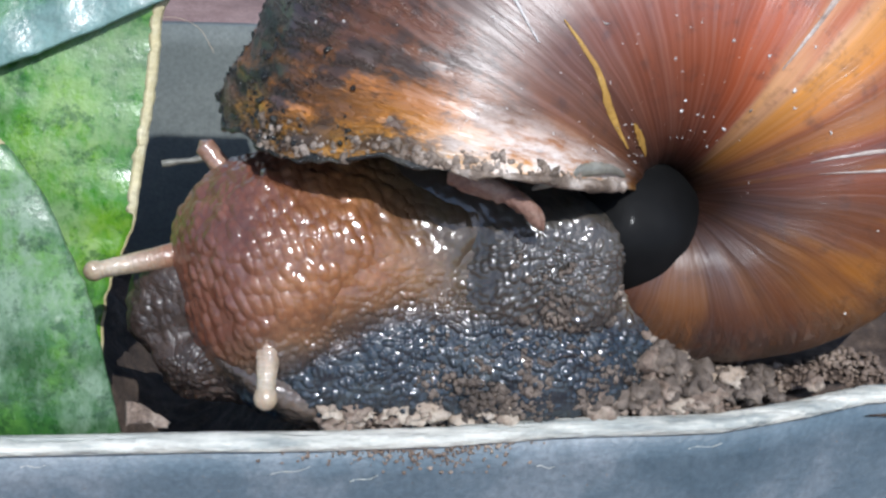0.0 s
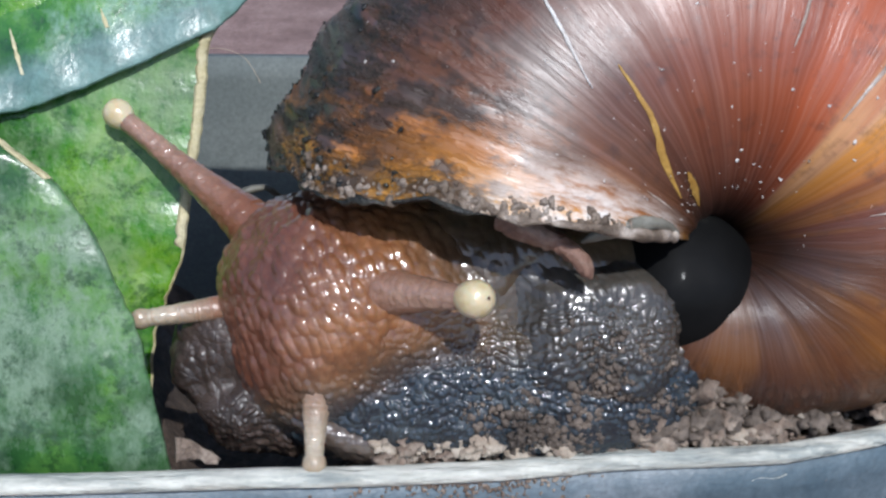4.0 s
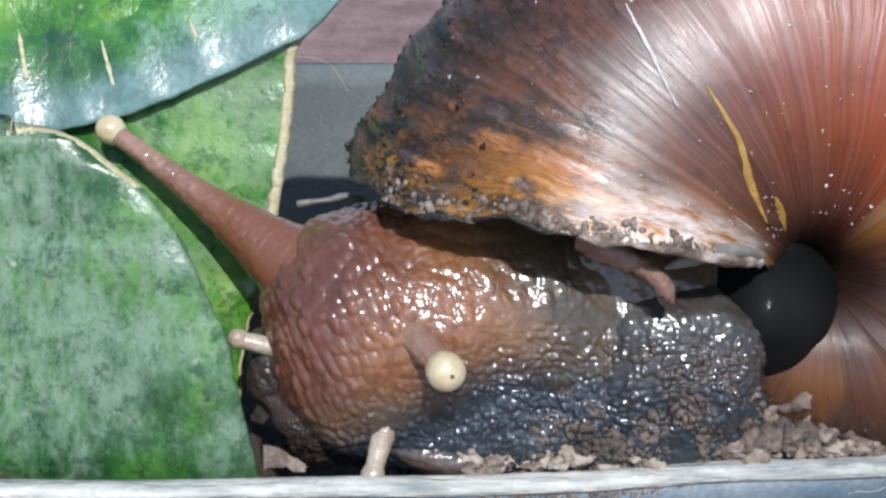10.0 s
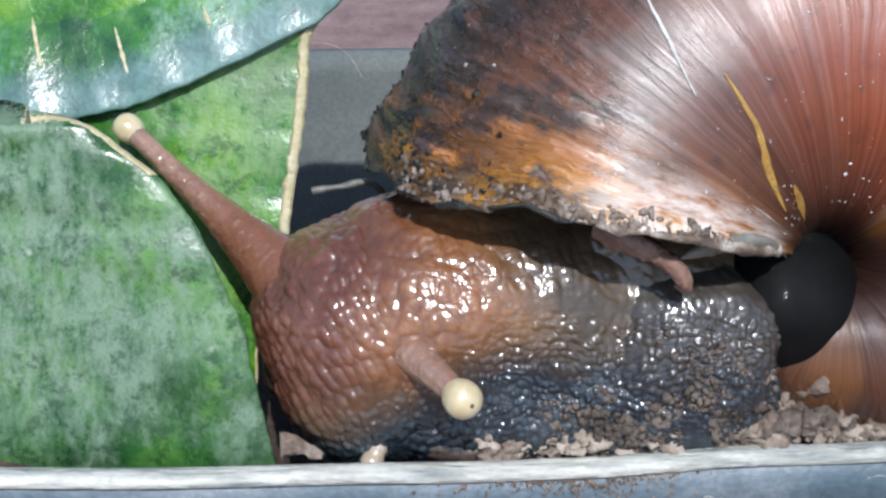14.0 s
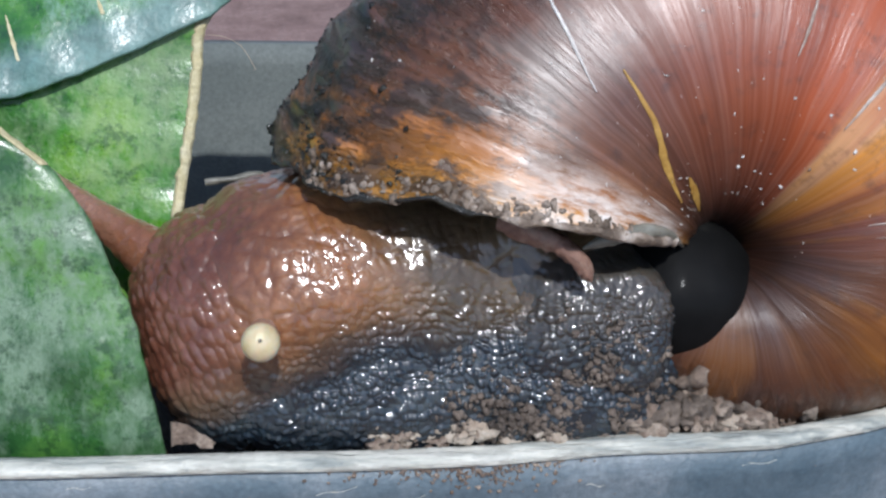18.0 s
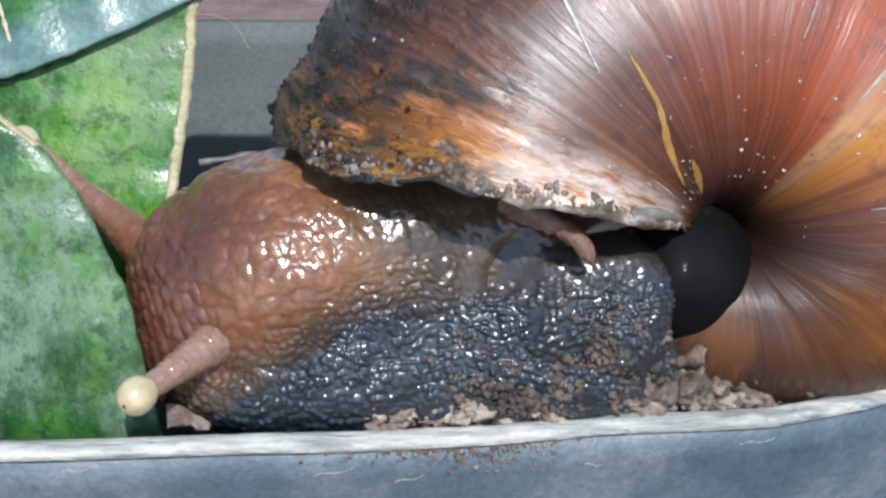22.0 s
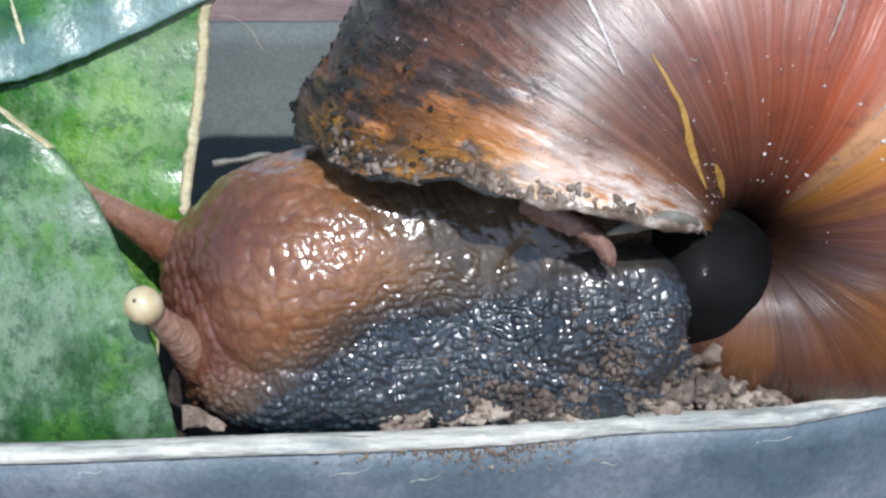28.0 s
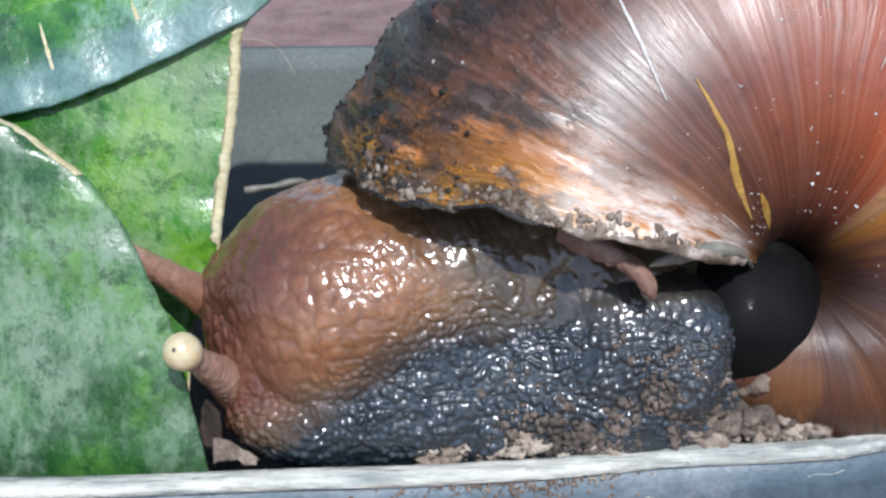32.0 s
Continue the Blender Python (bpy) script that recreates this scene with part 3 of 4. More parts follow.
def wave(x):
    return 0.16 * noise.noise(Vector((x * 0.09, 8.0, 0.0)))


def soil_z(x, y):
    fall = 1 / (1 + math.exp(-(y - 40) / 3.2))
    z = -1.6 - 24 * fall + 0.9 * noise.noise(Vector((x * 0.2, y * 0.2, 0))) + 0.5 * noise.noise(Vector((x * 0.7, y * 0.7, 3)))
    z += 5.2 * math.exp(-((x - 21.5) / 4.5) ** 2 - ((y - 7) / 3.2) ** 2)
    return z - 13.0 * math.exp(-((x + 11) / 8) ** 2) * (1 if y > 3 else 0.6)


def build_soil():
    rows = [[(x, y, soil_z(x, y)) for x in np.linspace(-112, 112, 200)] for y in np.linspace(1.9, 71.5, 70)]
    for r in rows[:3]:
        for k, p in enumerate(r):
            r[k] = (p[0], p[1] + rim_y(p[0]), p[2])
    s = meshed("soil", grid_mesh("soil", rows), SOIL, None)
    tagged(s, "dry crumbly brown potting soil", "soil", kind="structure")


build_ground()
build_pot()
build_soil()


# ---------------------------------------------------------------- plant
def leaf(parent, right, left, thick, cup, material, margin, label, n=60, k=36, rough_edge=0.12, seed=0, roll=6):
    """A thick blade between two edge lines (mm, in tilted space): cup bulges its middle towards the light."""
    R, L = spline(right, n), spline(left, n)
    front, back = [], []
    for i in range(n):
        w = (R[i] - L[i])
        up = (R[min(n - 1, i + 1)] - R[max(0, i - 1)])
        nrm = w.cross(up).normalized()
        if nrm.z < 0:
            nrm = -nrm
        f, b = [], []
        for j in range(k):
            t = 1 - (1 - j / (k - 1)) ** 1.8
            edge = rough_edge * noise.noise(Vector((i * 0.45 + seed, t * 2, 1.0)))
            bulge = cup * (1 - (2 * t - 1) ** 2) + 0.35 * noise.noise(Vector((i * 0.12 + seed, t * 3.1, 5.0)))
            th = thick * (1 - abs(2 * t - 1) ** roll) ** 0.5 * 0.5 + 0.06
            p = L[i] + w * t + w.normalized() * edge * (t ** 8)
            f.append(p + nrm * (bulge + th))
            b.append(p + nrm * (bulge - th))
        front.append(f)
        back.append(b)
    rows = [f + b[::-1] for f, b in zip(front, back)]
    me = grid_mesh("leaf", rows, True)
    ts = [1 - (1 - j / (k - 1)) ** 1.8 for j in range(k)]
    me.attributes.new("across", "FLOAT", "POINT").data.foreach_set("value", (ts + ts[::-1]) * n)
    ob = meshed("leaf", me, material, parent, label)
    for reach, mat, title, words in margin:
        strip = []
        for i in range(n):
            a = reach(i / (n - 1))
            if a <= 0:
                continue
            w = (R[i] - L[i]).normalized()
            wid = a * (1 + 0.3 * noise.noise(Vector((i * 0.5, seed, 0))))
            nrm = (front[i][k // 2] - back[i][k // 2]).normalized()
            inner = [j for j in range(k) if (front[i][j] - front[i][-1]).length <= wid]
            pick = [inner[min(len(inner) - 1, round(q * (len(inner) - 1)))] for q in (0, 0.3, 0.6, 0.85, 1.0)]
            strip.append([front[i][j] + nrm * (0.02 if q == 0 else 0.07) for q, j in enumerate(pick)] + [front[i][-1] + w * 0.07, back[i][-1] + w * 0.07, back[i][pick[2]] - nrm * 0.05])
        meshed(title, grid_mesh(title, strip, True), mat, ob, words)
    return ob, front


def build_plant():
    plant = tagged(new("snake_plant"), "dwarf snake plant with mottled green leaves and pale yellow margins", "plant")
    plant.matrix_world = TILT
    pale = (MARGIN, "margin", "pale yellow dry leaf margin")
    # leaf in front, its foot just behind the rim
    right = [(-12.1, -17.0, -1.6), (-12.45, -14.6, -0.4), (-13.2, -10.6, 0.6), (-14.1, -6.2, 1.2), (-15.2, -3.45, 1.5), (-16.35, -0.65, 1.7), (-17.6, 1.4, 1.9), (-19.2, 3.47, 2), (-21.4, 5.2, 2),
             (-23.4, 6.6, 1.9), (-25.2, 7.05, 1.8), (-27.5, 7.1, 1.7)]
    left = [(-48, -17.0, -4), (-48, -14.6, -3), (-48, -10, -2), (-48, -6, -1.5), (-47, -3, -1.2), (-46, -0.6, -1), (-45, 1.5, -1), (-43, 3.5, -0.5), (-40, 5.2, 0), (-36, 6.6, 0.5), (-32, 7.0, 1), (-30, 7.1, 1.4)]
    leaf(plant, right, left, 1.3, 0.5, LEAF, [(lambda t: 0.5 if t > 0.63 else 0, *pale)], "broad mottled dark green leaf with grey dust", n=90, k=60, seed=3)
    # leaf behind
    right = [(-15.3, -12.4, -10.2), (-15.0, -7.0, -10.2), (-14.0, -3.85, -9.8), (-12.95, -1.1, -9.4), (-12.5, 2.15, -9.2), (-11.9, 6.0, -9.2), (-11.45, 9.45, -9.2), (-11.2, 13.0, -9.2), (-10.35, 14.9, -9.2), (-8.7, 18.5, -9.7), (-6, 23.5, -10.7)]
    left = [(-34, -12, -9.6), (-35, -7, -9.6), (-36, -4, -9.6), (-37, -1, -9.6), (-37, 2, -9.6), (-37, 6, -9.6), (-37, 9, -9.6), (-37, 12, -9.6), (-36, 15, -9.6), (-35, 19, -10.2), (-33, 25, -10.8)]
    leaf(plant, right, left, 1.2, -0.3, BRIGHTLEAF, [(lambda t: 0.78 if t > 0.32 else 0.2, *pale)], "bright green leaf with a pale margin", n=110, k=60, seed=9)
    # leaf above, its lower edge rolled
    right = [(-46.85, 5.69, -8.9), (-38.52, 6.91, -8.5), (-34.15, 7.47, -8.2), (-29.98, 7.62, -8.0), (-26.02, 8.08, -8.0), (-22.26, 9.00, -8.0), (-18.40, 10.52, -8.0), (-14.69, 12.25, -8.0), (-10.52, 14.33, -8.0), (-7.72, 16.82, -8.0), (-5.54, 19.31, -8.2), (0.00, 25.20, -8.7)]
    left = [(-48, 20, -14), (-42, 22, -14), (-37, 24, -14), (-34, 25, -14), (-31, 26, -14), (-28, 27, -14), (-25, 28, -14), (-21, 29, -14), (-17, 30, -14), (-14, 31, -14), (-10, 31, -14), (-4, 31, -14)]
    top, grid = leaf(plant, right, left, 1.1, 0.5, TOPLEAF, [], "glossy blue-green leaf arching over the others", n=110, k=80, seed=15, roll=3)
    for want, reach in ((-23.3, (0.50, 0.72)), (-17.2, (0.55, 0.66)), (-29, (0.4, 0.6))):
        i = min(range(len(grid)), key=lambda q: abs(grid[q][60].x - want))
        rows = []
        for j in range(int(80 * reach[0]), int(80 * reach[1])):
            q = grid[i][j]
            w = 0.13 * (1 + 0.7 * noise.noise(Vector((j * 0.5, want, 0)))) * min(1, (j - int(80 * reach[0])) / 4 + 0.2)
            rows.append([q + Vector((s * w, 0, 0.05 if s else 0.09)) for s in (-1, 0, 1)])
        meshed("vein", grid_mesh("vein", rows), MARGIN, top, "pale broken vein")
    # a fine dry fibre hanging from the margin of the leaf behind
    path = spline([(-11.4, 12.9, -8.6), (-9.9, 12.8, -8.0), (-8.5, 12.1, -7.8), (-7.5, 10.5, -7.8)], 24)
    meshed("fibre", grid_mesh("fibre", tube(path, [0.02] * 24, 6), True), ROOT, plant, "fine pale dry fibre")


build_plant()


# ---------------------------------------------------------------- snail
BASE = Vector((8.0, -14.0, -2.0))
HUB = Vector((21.7, -1.4, 0.0))


def local(a, b, c):
    """Tilted millimetres to the snail's own space."""
    return (Vector((a, b, c)) - BASE) * MM


def rest(ob, a, b, c):
    ob.location = local(a, b, c)
    return ob


snail = tagged(new("snail"), "large land snail with glossy red-brown shell and wet dark foot", "snail")
snail.matrix_world = TILT @ Matrix.Translation((0, 0, -2.55 * MM)) @ Matrix.Scale(1.03, 4) @ Matrix.Translation(BASE * MM)


def whorl_radius(phi):
    return float(np.interp(phi, (-190, -150, -110, -80, -60, -45, -20, 0, 45, 90, 120, 150, 175),
                           (7.5, 8.5, 10.0, 11.2, 12.8, 14.6, 18.2, 20.8, 24.3, 26.4, 27.4, 28.2, 29.6)))


def shell_point(u, v):
    """u: 0 at the lip to 1 along the whorl; v: 0 at the hub, over the front, 0.5 at the outer edge, round the back to 1. mm round the hub."""
    th = math.pi - v * math.tau
    front = max(0.0, 1 - abs(v - 0.25) * 3.2)
    phi = 173 - 8 * min(v * 2, 1) ** 5 - u * 318
    if u < 0.05 and 0.05 < v < 0.55:
        phi += (1 - u / 0.05) * (1.6 * noise.noise(Vector((v * 15, 6, 0))) + 1.0 * noise.noise(Vector((v * 44, 2, 0))) + 0.5 * noise.noise(Vector((v * 110, 5, 0))))
    r = whorl_radius(phi)
    rib = 0.0
    if v < 0.55:
        rib = 0.014 * noise.noise(Vector((u * 90, v * 0.8, 0))) + 0.12 * noise.noise(Vector((u * 26, v * 1.2, 9)))
    crust = 0.0
    if u < 0.12 and 0.25 < v < 0.6:
        g = max(0.0, noise.noise(Vector((u * 70, v * 22, 4))) + 0.15) + 0.6 * max(0.0, noise.noise(Vector((u * 190, v * 60, 8))))
        crust = 0.9 * g * (1 - u / 0.12) * min(1.0, (v - 0.25) * 8)
    rad = 0.47 * r + math.cos(th) * ((0.53 if math.cos(th) > 0 else 0.41) * r + rib + crust)
    h = -0.06 * r + math.sin(th) * ((0.43 if v < 0.5 else 0.75) * r + rib + crust)
    a = radians(phi)
    return Vector((math.cos(a) * rad, math.sin(a) * rad, h))


def build_shell():
    nu, nv = 560, 150
    rows = [[shell_point(i / nu, (j / nv) ** 1.0) for j in range(nv + 1)] for i in range(nu + 1)]
    me = grid_mesh("shell", rows)
    uv = me.uv_layers.new(name="UVMap")
    k = nv + 1
    idx = np.empty(len(me.loops), dtype=np.int32)
    me.loops.foreach_get("vertex_index", idx)
    uv.data.foreach_set("uv", np.stack([(idx // k) / nu, (idx % k) / nv], 1).astype(np.float32).ravel())
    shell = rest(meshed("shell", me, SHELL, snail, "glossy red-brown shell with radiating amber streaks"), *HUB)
    # thick muddy lip along the edge of the mouth, pale near the hub and black outside
    for v0, v1, mat, words in ((0.105, 0.27, MUD, "worn pale shell lip"), (0.262, 0.56, BLACKMUD, "black muddy shell lip")):
        rows = []
        n = 110
        for i in range(n + 1):
            v = v0 + (v1 - v0) * i / n
            p, q = shell_point(0.0, v), shell_point(0.012, v)
            t = (shell_point(0, v + 0.004) - p).normalized()
            w = (p - q).normalized()
            up = t.cross(w).normalized()
            r = max(0.04, 0.15 + 0.3 * noise.noise(Vector((v * 50, 2, 0)))) + max(0.0, 0.25 - abs(v - 0.14) * 2.5)
            rows.append([p + (w * math.cos(x) + up * math.sin(x)) * r * (1 + 0.45 * noise.noise(Vector((v * 60, x, 5)))) for x in np.linspace(0, math.tau, 13)[:-1]])
        meshed("shell_lip", grid_mesh("shell_lip", rows, True), mat, shell, words)
    rnd = random.Random(5)
    # dried mud over the lip
    for count, v0, v1, spread, r0, r1, mat, label in ((520, 0.33, 0.56, 0.02, 0.05, 0.26, BLACKMUD, "black crusted mud"), (900, 0.1, 0.40, 0.007, 0.05, 0.32, MUD, "pale dried mud along the lip")):
        items = []
        for _ in range(count):
            v = rnd.uniform(v0, v1)
            if noise.noise(Vector((v * 30, count, 0))) + 0.4 * rnd.random() < 0.15:
                continue
            u = abs(rnd.gauss(0, spread * (1.7 if v > 0.4 else 1)))
            items.append((*shell_point(u, v), r0 + (r1 - r0) * rnd.random() ** 3))
        tagged(meshed("dried_mud", lumps(items, count, 2, 0.6), mat, shell, label), kind="stuff")
    # shred of skin that hangs from the lip
    path = spline([(-14.6, 1.9, 6.8), (-12.8, 1.1, 7.7), (-11.4, 0.4, 7.9), (-10.2, -0.6, 7.8), (-9.5, -1.7, 7.4)], 18)
    meshed("shred", grid_mesh("shred", tube(path, [0.85 * (1 - i / 30) * min(1, 0.3 + (17 - i) * 0.35) for i in range(18)], 12, 0.22, 4), True), FLESH, shell, "pinkish brown dry shred of skin")

    def scar(ctrl, widths, material):
        """A raised yellow scar that follows the shell: ctrl in u, v."""
        c = spline([(u, v, 0) for u, v in ctrl], 30)
        w = np.interp(np.linspace(0, 1, 30), np.linspace(0, 1, len(widths)), widths)
        rows = []
        for i, p in enumerate(c):
            row = []
            for s in (-1, -0.5, 0, 0.5, 1):
                g = shell_point(p.x + s * w[i] * (1 + 0.4 * noise.noise(Vector((i * 0.4, s, 1)))), p.y)
                nrm = Vector((g.x * 0.1, g.y * 0.1, 1)).normalized()
                row.append(g + nrm * (0.10 + 0.08 * (1 - s * s)))
            rows.append(row)
        meshed("scar", grid_mesh("scar", rows), material, shell, "yellow scar along the growth lines")
    scar([(0.139, 0.25), (0.133, 0.20), (0.113, 0.165), (0.090, 0.12)], (0.0006, 0.003, 0.0062, 0.0015), SCAR)
    scar([(0.132, 0.138), (0.127, 0.115), (0.116, 0.088)], (0.002, 0.010, 0.0015), SCAR)
    scar([(0.372, 0.2), (0.378, 0.3), (0.384, 0.42)], (0.001, 0.0025, 0.001), LIP)
    scar([(0.133, 0.32), (0.125, 0.285), (0.112, 0.25)], (0.0005, 0.0013, 0.0004), FLECK)
    scar([(0.062, 0.16), (0.06, 0.14), (0.056, 0.12)], (0.0004, 0.002, 0.0004), LIP)
    scar([(0.20, 0.36), (0.195, 0.33), (0.19, 0.30)], (0.0003, 0.001, 0.0003), LIP)
    scar([(0.505, 0.19), (0.512, 0.27), (0.522, 0.36)], (0.0006, 0.0022, 0.0008), LIP)
    scar([(0.525, 0.2), (0.53, 0.26), (0.533, 0.33)], (0.0004, 0.0014, 0.0006), LIP)
    scar([(0.30, 0.29), (0.297, 0.26), (0.292, 0.235)], (0.0004, 0.0016, 0.0005), LIP)
    # flecks of dry slime
    items = []
    for _ in range(230):
        u, v = abs(rnd.gauss(0.05, 0.25)), rnd.uniform(0.09, 0.42)
        items.append((*shell_point(u, v), rnd.choice((0.02, 0.025, 0.03, 0.04, 0.05, 0.06, 0.1)) * rnd.uniform(0.7, 1.2)))
    tagged(meshed("slime_fleck", lumps(items, 3, 2, 1.1), FLECK, shell, "white flecks of dry slime"), kind="stuff")
    return shell


def hashed(ix, iy, iz, seed):
    """Even pseudo-random numbers 0..1 for whole-numbered cells."""
    n = ix.astype(np.uint32) * np.uint32(73856093) ^ iy.astype(np.uint32) * np.uint32(19349663) ^ iz.astype(np.uint32) * np.uint32(83492791) ^ np.uint32(seed * 7919 + 17)
    for shift, k in ((16, 0x7FEB352D), (15, 0x846CA68B)):
        n = (n ^ (n >> np.uint32(shift))) * np.uint32(k)
    return (n ^ (n >> np.uint32(16))).astype(np.float64) / 4294967296.0


def smooth_noise(p, seed=0):
    """Value noise -1..1 at the points p."""
    i = np.floor(p).astype(np.int64)
    f = p - i
    f = f * f * (3 - 2 * f)
    out = 0.0
    for dx in (0, 1):
        for dy in (0, 1):
            for dz in (0, 1):
                w = (f[:, 0] if dx else 1 - f[:, 0]) * (f[:, 1] if dy else 1 - f[:, 1]) * (f[:, 2] if dz else 1 - f[:, 2])
                out = out + w * hashed(i[:, 0] + dx, i[:, 1] + dy, i[:, 2] + dz, seed)
    return out * 2 - 1


def cell_distances(p, seed=0):
    """Distances to the nearest and the second cell centre, and the nearest cell's random number."""
    i = np.floor(p).astype(np.int64)
    f1, f2, rnd = np.full(len(p), 9.0), np.full(len(p), 9.0), np.zeros(len(p))
    for dx in (-1, 0, 1):
        for dy in (-1, 0, 1):
            for dz in (-1, 0, 1):
                c = (i[:, 0] + dx, i[:, 1] + dy, i[:, 2] + dz)
                h = [hashed(*c, seed + k) for k in range(3)]
                d = np.sqrt(sum((c[k] + 0.15 + 0.7 * h[k] - p[:, k]) ** 2 for k in range(3)))
                near = d < f1
                f2 = np.where(near, f1, np.minimum(f2, d))
                rnd = np.where(near, h[0], rnd)
                f1 = np.where(near, d, f1)
    return f1, f2, rnd


def lump_field(p, centre, size, turn=0.0, power=2.0):
    """Rough signed distance (mm) to a soft lump."""
    q = p - np.array(centre)
    c, s = math.cos(radians(turn)), math.sin(radians(turn))
    q = np.stack([(q[:, 0] * c + q[:, 1] * s) / size[0], (q[:, 1] * c - q[:, 0] * s) / size[1], q[:, 2] / size[2]], 1)
    return ((np.abs(q) ** power).sum(1) ** (1 / power) - 1) * min(size)


def soft_min(a, b, k):
    h = np.clip(0.5 + 0.5 * (b - a) / k, 0, 1)
    return b * (1 - h) + a * h - k * h * (1 - h)


def foot_base(p):
    """Foot with the flank that runs up under the shell."""
    return soft_min(lump_field(p, (8.4, -8.7, -1.0), (11.8, 6.0, 5.6), 0, 2.7), lump_field(p, (8.0, -2.9, -1.5), (11.5, 6.4, 6.2), -8), 1.6)


def foot_field(p):
    """The same with a crease beside the slack fold."""
    return foot_base(p) + 1.5 * np.exp(-((p[:, 0] - 7.8 - 0.25 * (p[:, 1] + 4)) / 0.9) ** 2 - ((p[:, 1] + 3.9) / 1.7) ** 2)


def front_field(p):
    return lump_field(p, (1.6, -9.3, -0.9), (8.4, 5.2, 5.4), 0, 2.5)


def neck_field(p):
    return soft_min(lump_field(p, (0.6, -3.9, -1.3), (10.4, 6.6, 7.4), -12), lump_field(p, (-2.5, -5.4, -1.4), (7.5, 6.4, 7.4), 20), 2.0)


def head_field(p):
    f = soft_min(lump_field(p, (-5.2, -4.4, -1.0), (6.1, 6.6, 6.6), 10), lump_field(p, (-4.8, -8.6, -1.2), (4.4, 4.4, 5.2)), 2.5)
    return soft_min(f, lump_field(p, (-7.4, -2.2, -1.4), (3.6, 3.2, 4.0)), 2.0)


def mouth_field(p):
    f = soft_min(lump_field(p, (-9.6, -8.0, -2.6), (3.6, 3.4, 3.2), 15), lump_field(p, (-7.2, -10.8, -2.4), (4.2, 3.0, 3.6), -10), 0.9)
    return f + 0.5 * smooth_noise(p * 0.55, 61)


def lobe_field(p):
    return lump_field(p, (13.5, -6.9, 0.5), (5.2, 4.7, 5.0), -6, 3.0)


def wet_relief(p, beads, plates, seed):
    """Skin over the body's points: flat plates above, beads in slanting rows, round tubercles towards the foot. Height in mm, and how deep in a crease."""
    s = np.maximum(-0.39 * (p[:, 0] - 1.2) + 0.92 * (p[:, 1] + 3.5) + 2.4, p[:, 1] + 5.0)
    low = np.clip((1.2 - s) / 2.4, 0, 1)
    low = low * low * (3 - 2 * low)
    t = radians(24)
    rows = np.stack([(p[:, 0] * math.cos(t) + p[:, 1] * math.sin(t)) / 0.62, (p[:, 1] * math.cos(t) - p[:, 0] * math.sin(t)) / 0.98, p[:, 2] / 0.9], 1)
    rows = rows + 0.25 * np.stack([smooth_noise(p * 0.7, seed + k) for k in (5, 6, 7)], 1)
    f1, f2, r = cell_distances(rows, seed)
    bead = np.clip(1 - (f1 / 0.72) ** 2, 0, 1) * (0.55 + 0.8 * r)
    g1, g2, r2 = cell_distances((p + 0.35 * np.stack([smooth_noise(p * 0.8, seed + k) for k in (51, 52, 53)], 1)) / 0.46, seed + 11)
    knob = np.clip(1 - (g1 / 0.74) ** 2, 0, 1) * (0.25 + 1.2 * r2)
    e1, e2, r3 = cell_distances(p / 1.15, seed + 23)
    plate = np.clip((e2 - e1) * 2.4, 0, 1)
    height = (1 - low) * (beads * bead + plates * plate) + low * 0.19 * knob
    height = height + 0.32 * smooth_noise(p * 0.33, seed + 31) + 0.10 * smooth_noise(p * 0.9, seed + 37)
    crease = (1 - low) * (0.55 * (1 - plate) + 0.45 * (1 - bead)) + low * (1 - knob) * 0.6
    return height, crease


def skin_piece(name, own, under, sink, centre, size, n, relief, material, label, blend=2.2):
    """A piece of the body: its own lump, running out softly just beneath the pieces that it lies on."""
    if n not in SPHERES:
        SPHERES[n] = cube_sphere(n)
    pts, faces = SPHERES[n]
    d = np.array([tuple(q) for q in pts])
    polar = np.arccos(np.clip(d[:, 2], -1, 1))
    flat = np.hypot(d[:, 0], d[:, 1]) + 1e-9
    polar2 = math.pi * (polar / math.pi) ** 1.25
    d = np.stack([d[:, 0] / flat * np.sin(polar2), d[:, 1] / flat * np.sin(polar2), np.cos(polar2)], 1)
    ray, home = d * np.array(size), np.array(centre)

    def field(p):
        f = own(p)
        if under:
            u = np.min([g(p) for g in under], axis=0)
            f = soft_min(f, u + sink + 0.25 * np.maximum(0, f), blend)
        return f
    lo, hi = np.full(len(d), 0.2), np.full(len(d), 2.6)
    for _ in range(22):
        mid = (lo + hi) / 2
        inside = field(home + ray * mid[:, None]) < 0
        lo, hi = np.where(inside, mid, lo), np.where(inside, hi, mid)
    p = home + ray * lo[:, None]
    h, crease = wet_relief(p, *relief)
    nrm = d / np.array(size)
    nrm /= np.linalg.norm(nrm, axis=1)[:, None]
    me = bpy.data.meshes.new(name)
    me.from_pydata([tuple(q) for q in (p + nrm * h[:, None] - home) * MM], [], faces)
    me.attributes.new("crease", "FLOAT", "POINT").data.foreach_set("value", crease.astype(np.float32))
    return rest(meshed(name, me, material, snail, label), *centre)


def surface_at(field, a, b):
    """How high (mm) the piece stands at a, b; None beside it."""
    lo, hi = -2.0, 12.0
    if field(np.array([[a, b, lo]]))[0] > 0:
        return None
    for _ in range(16):
        mid = (lo + hi) / 2
        lo, hi = (mid, hi) if field(np.array([[a, b, mid]]))[0] < 0 else (lo, mid)
    return lo


def shifted(field, a, b, c):
    return lambda p: field(p - np.array((a, b, c)))


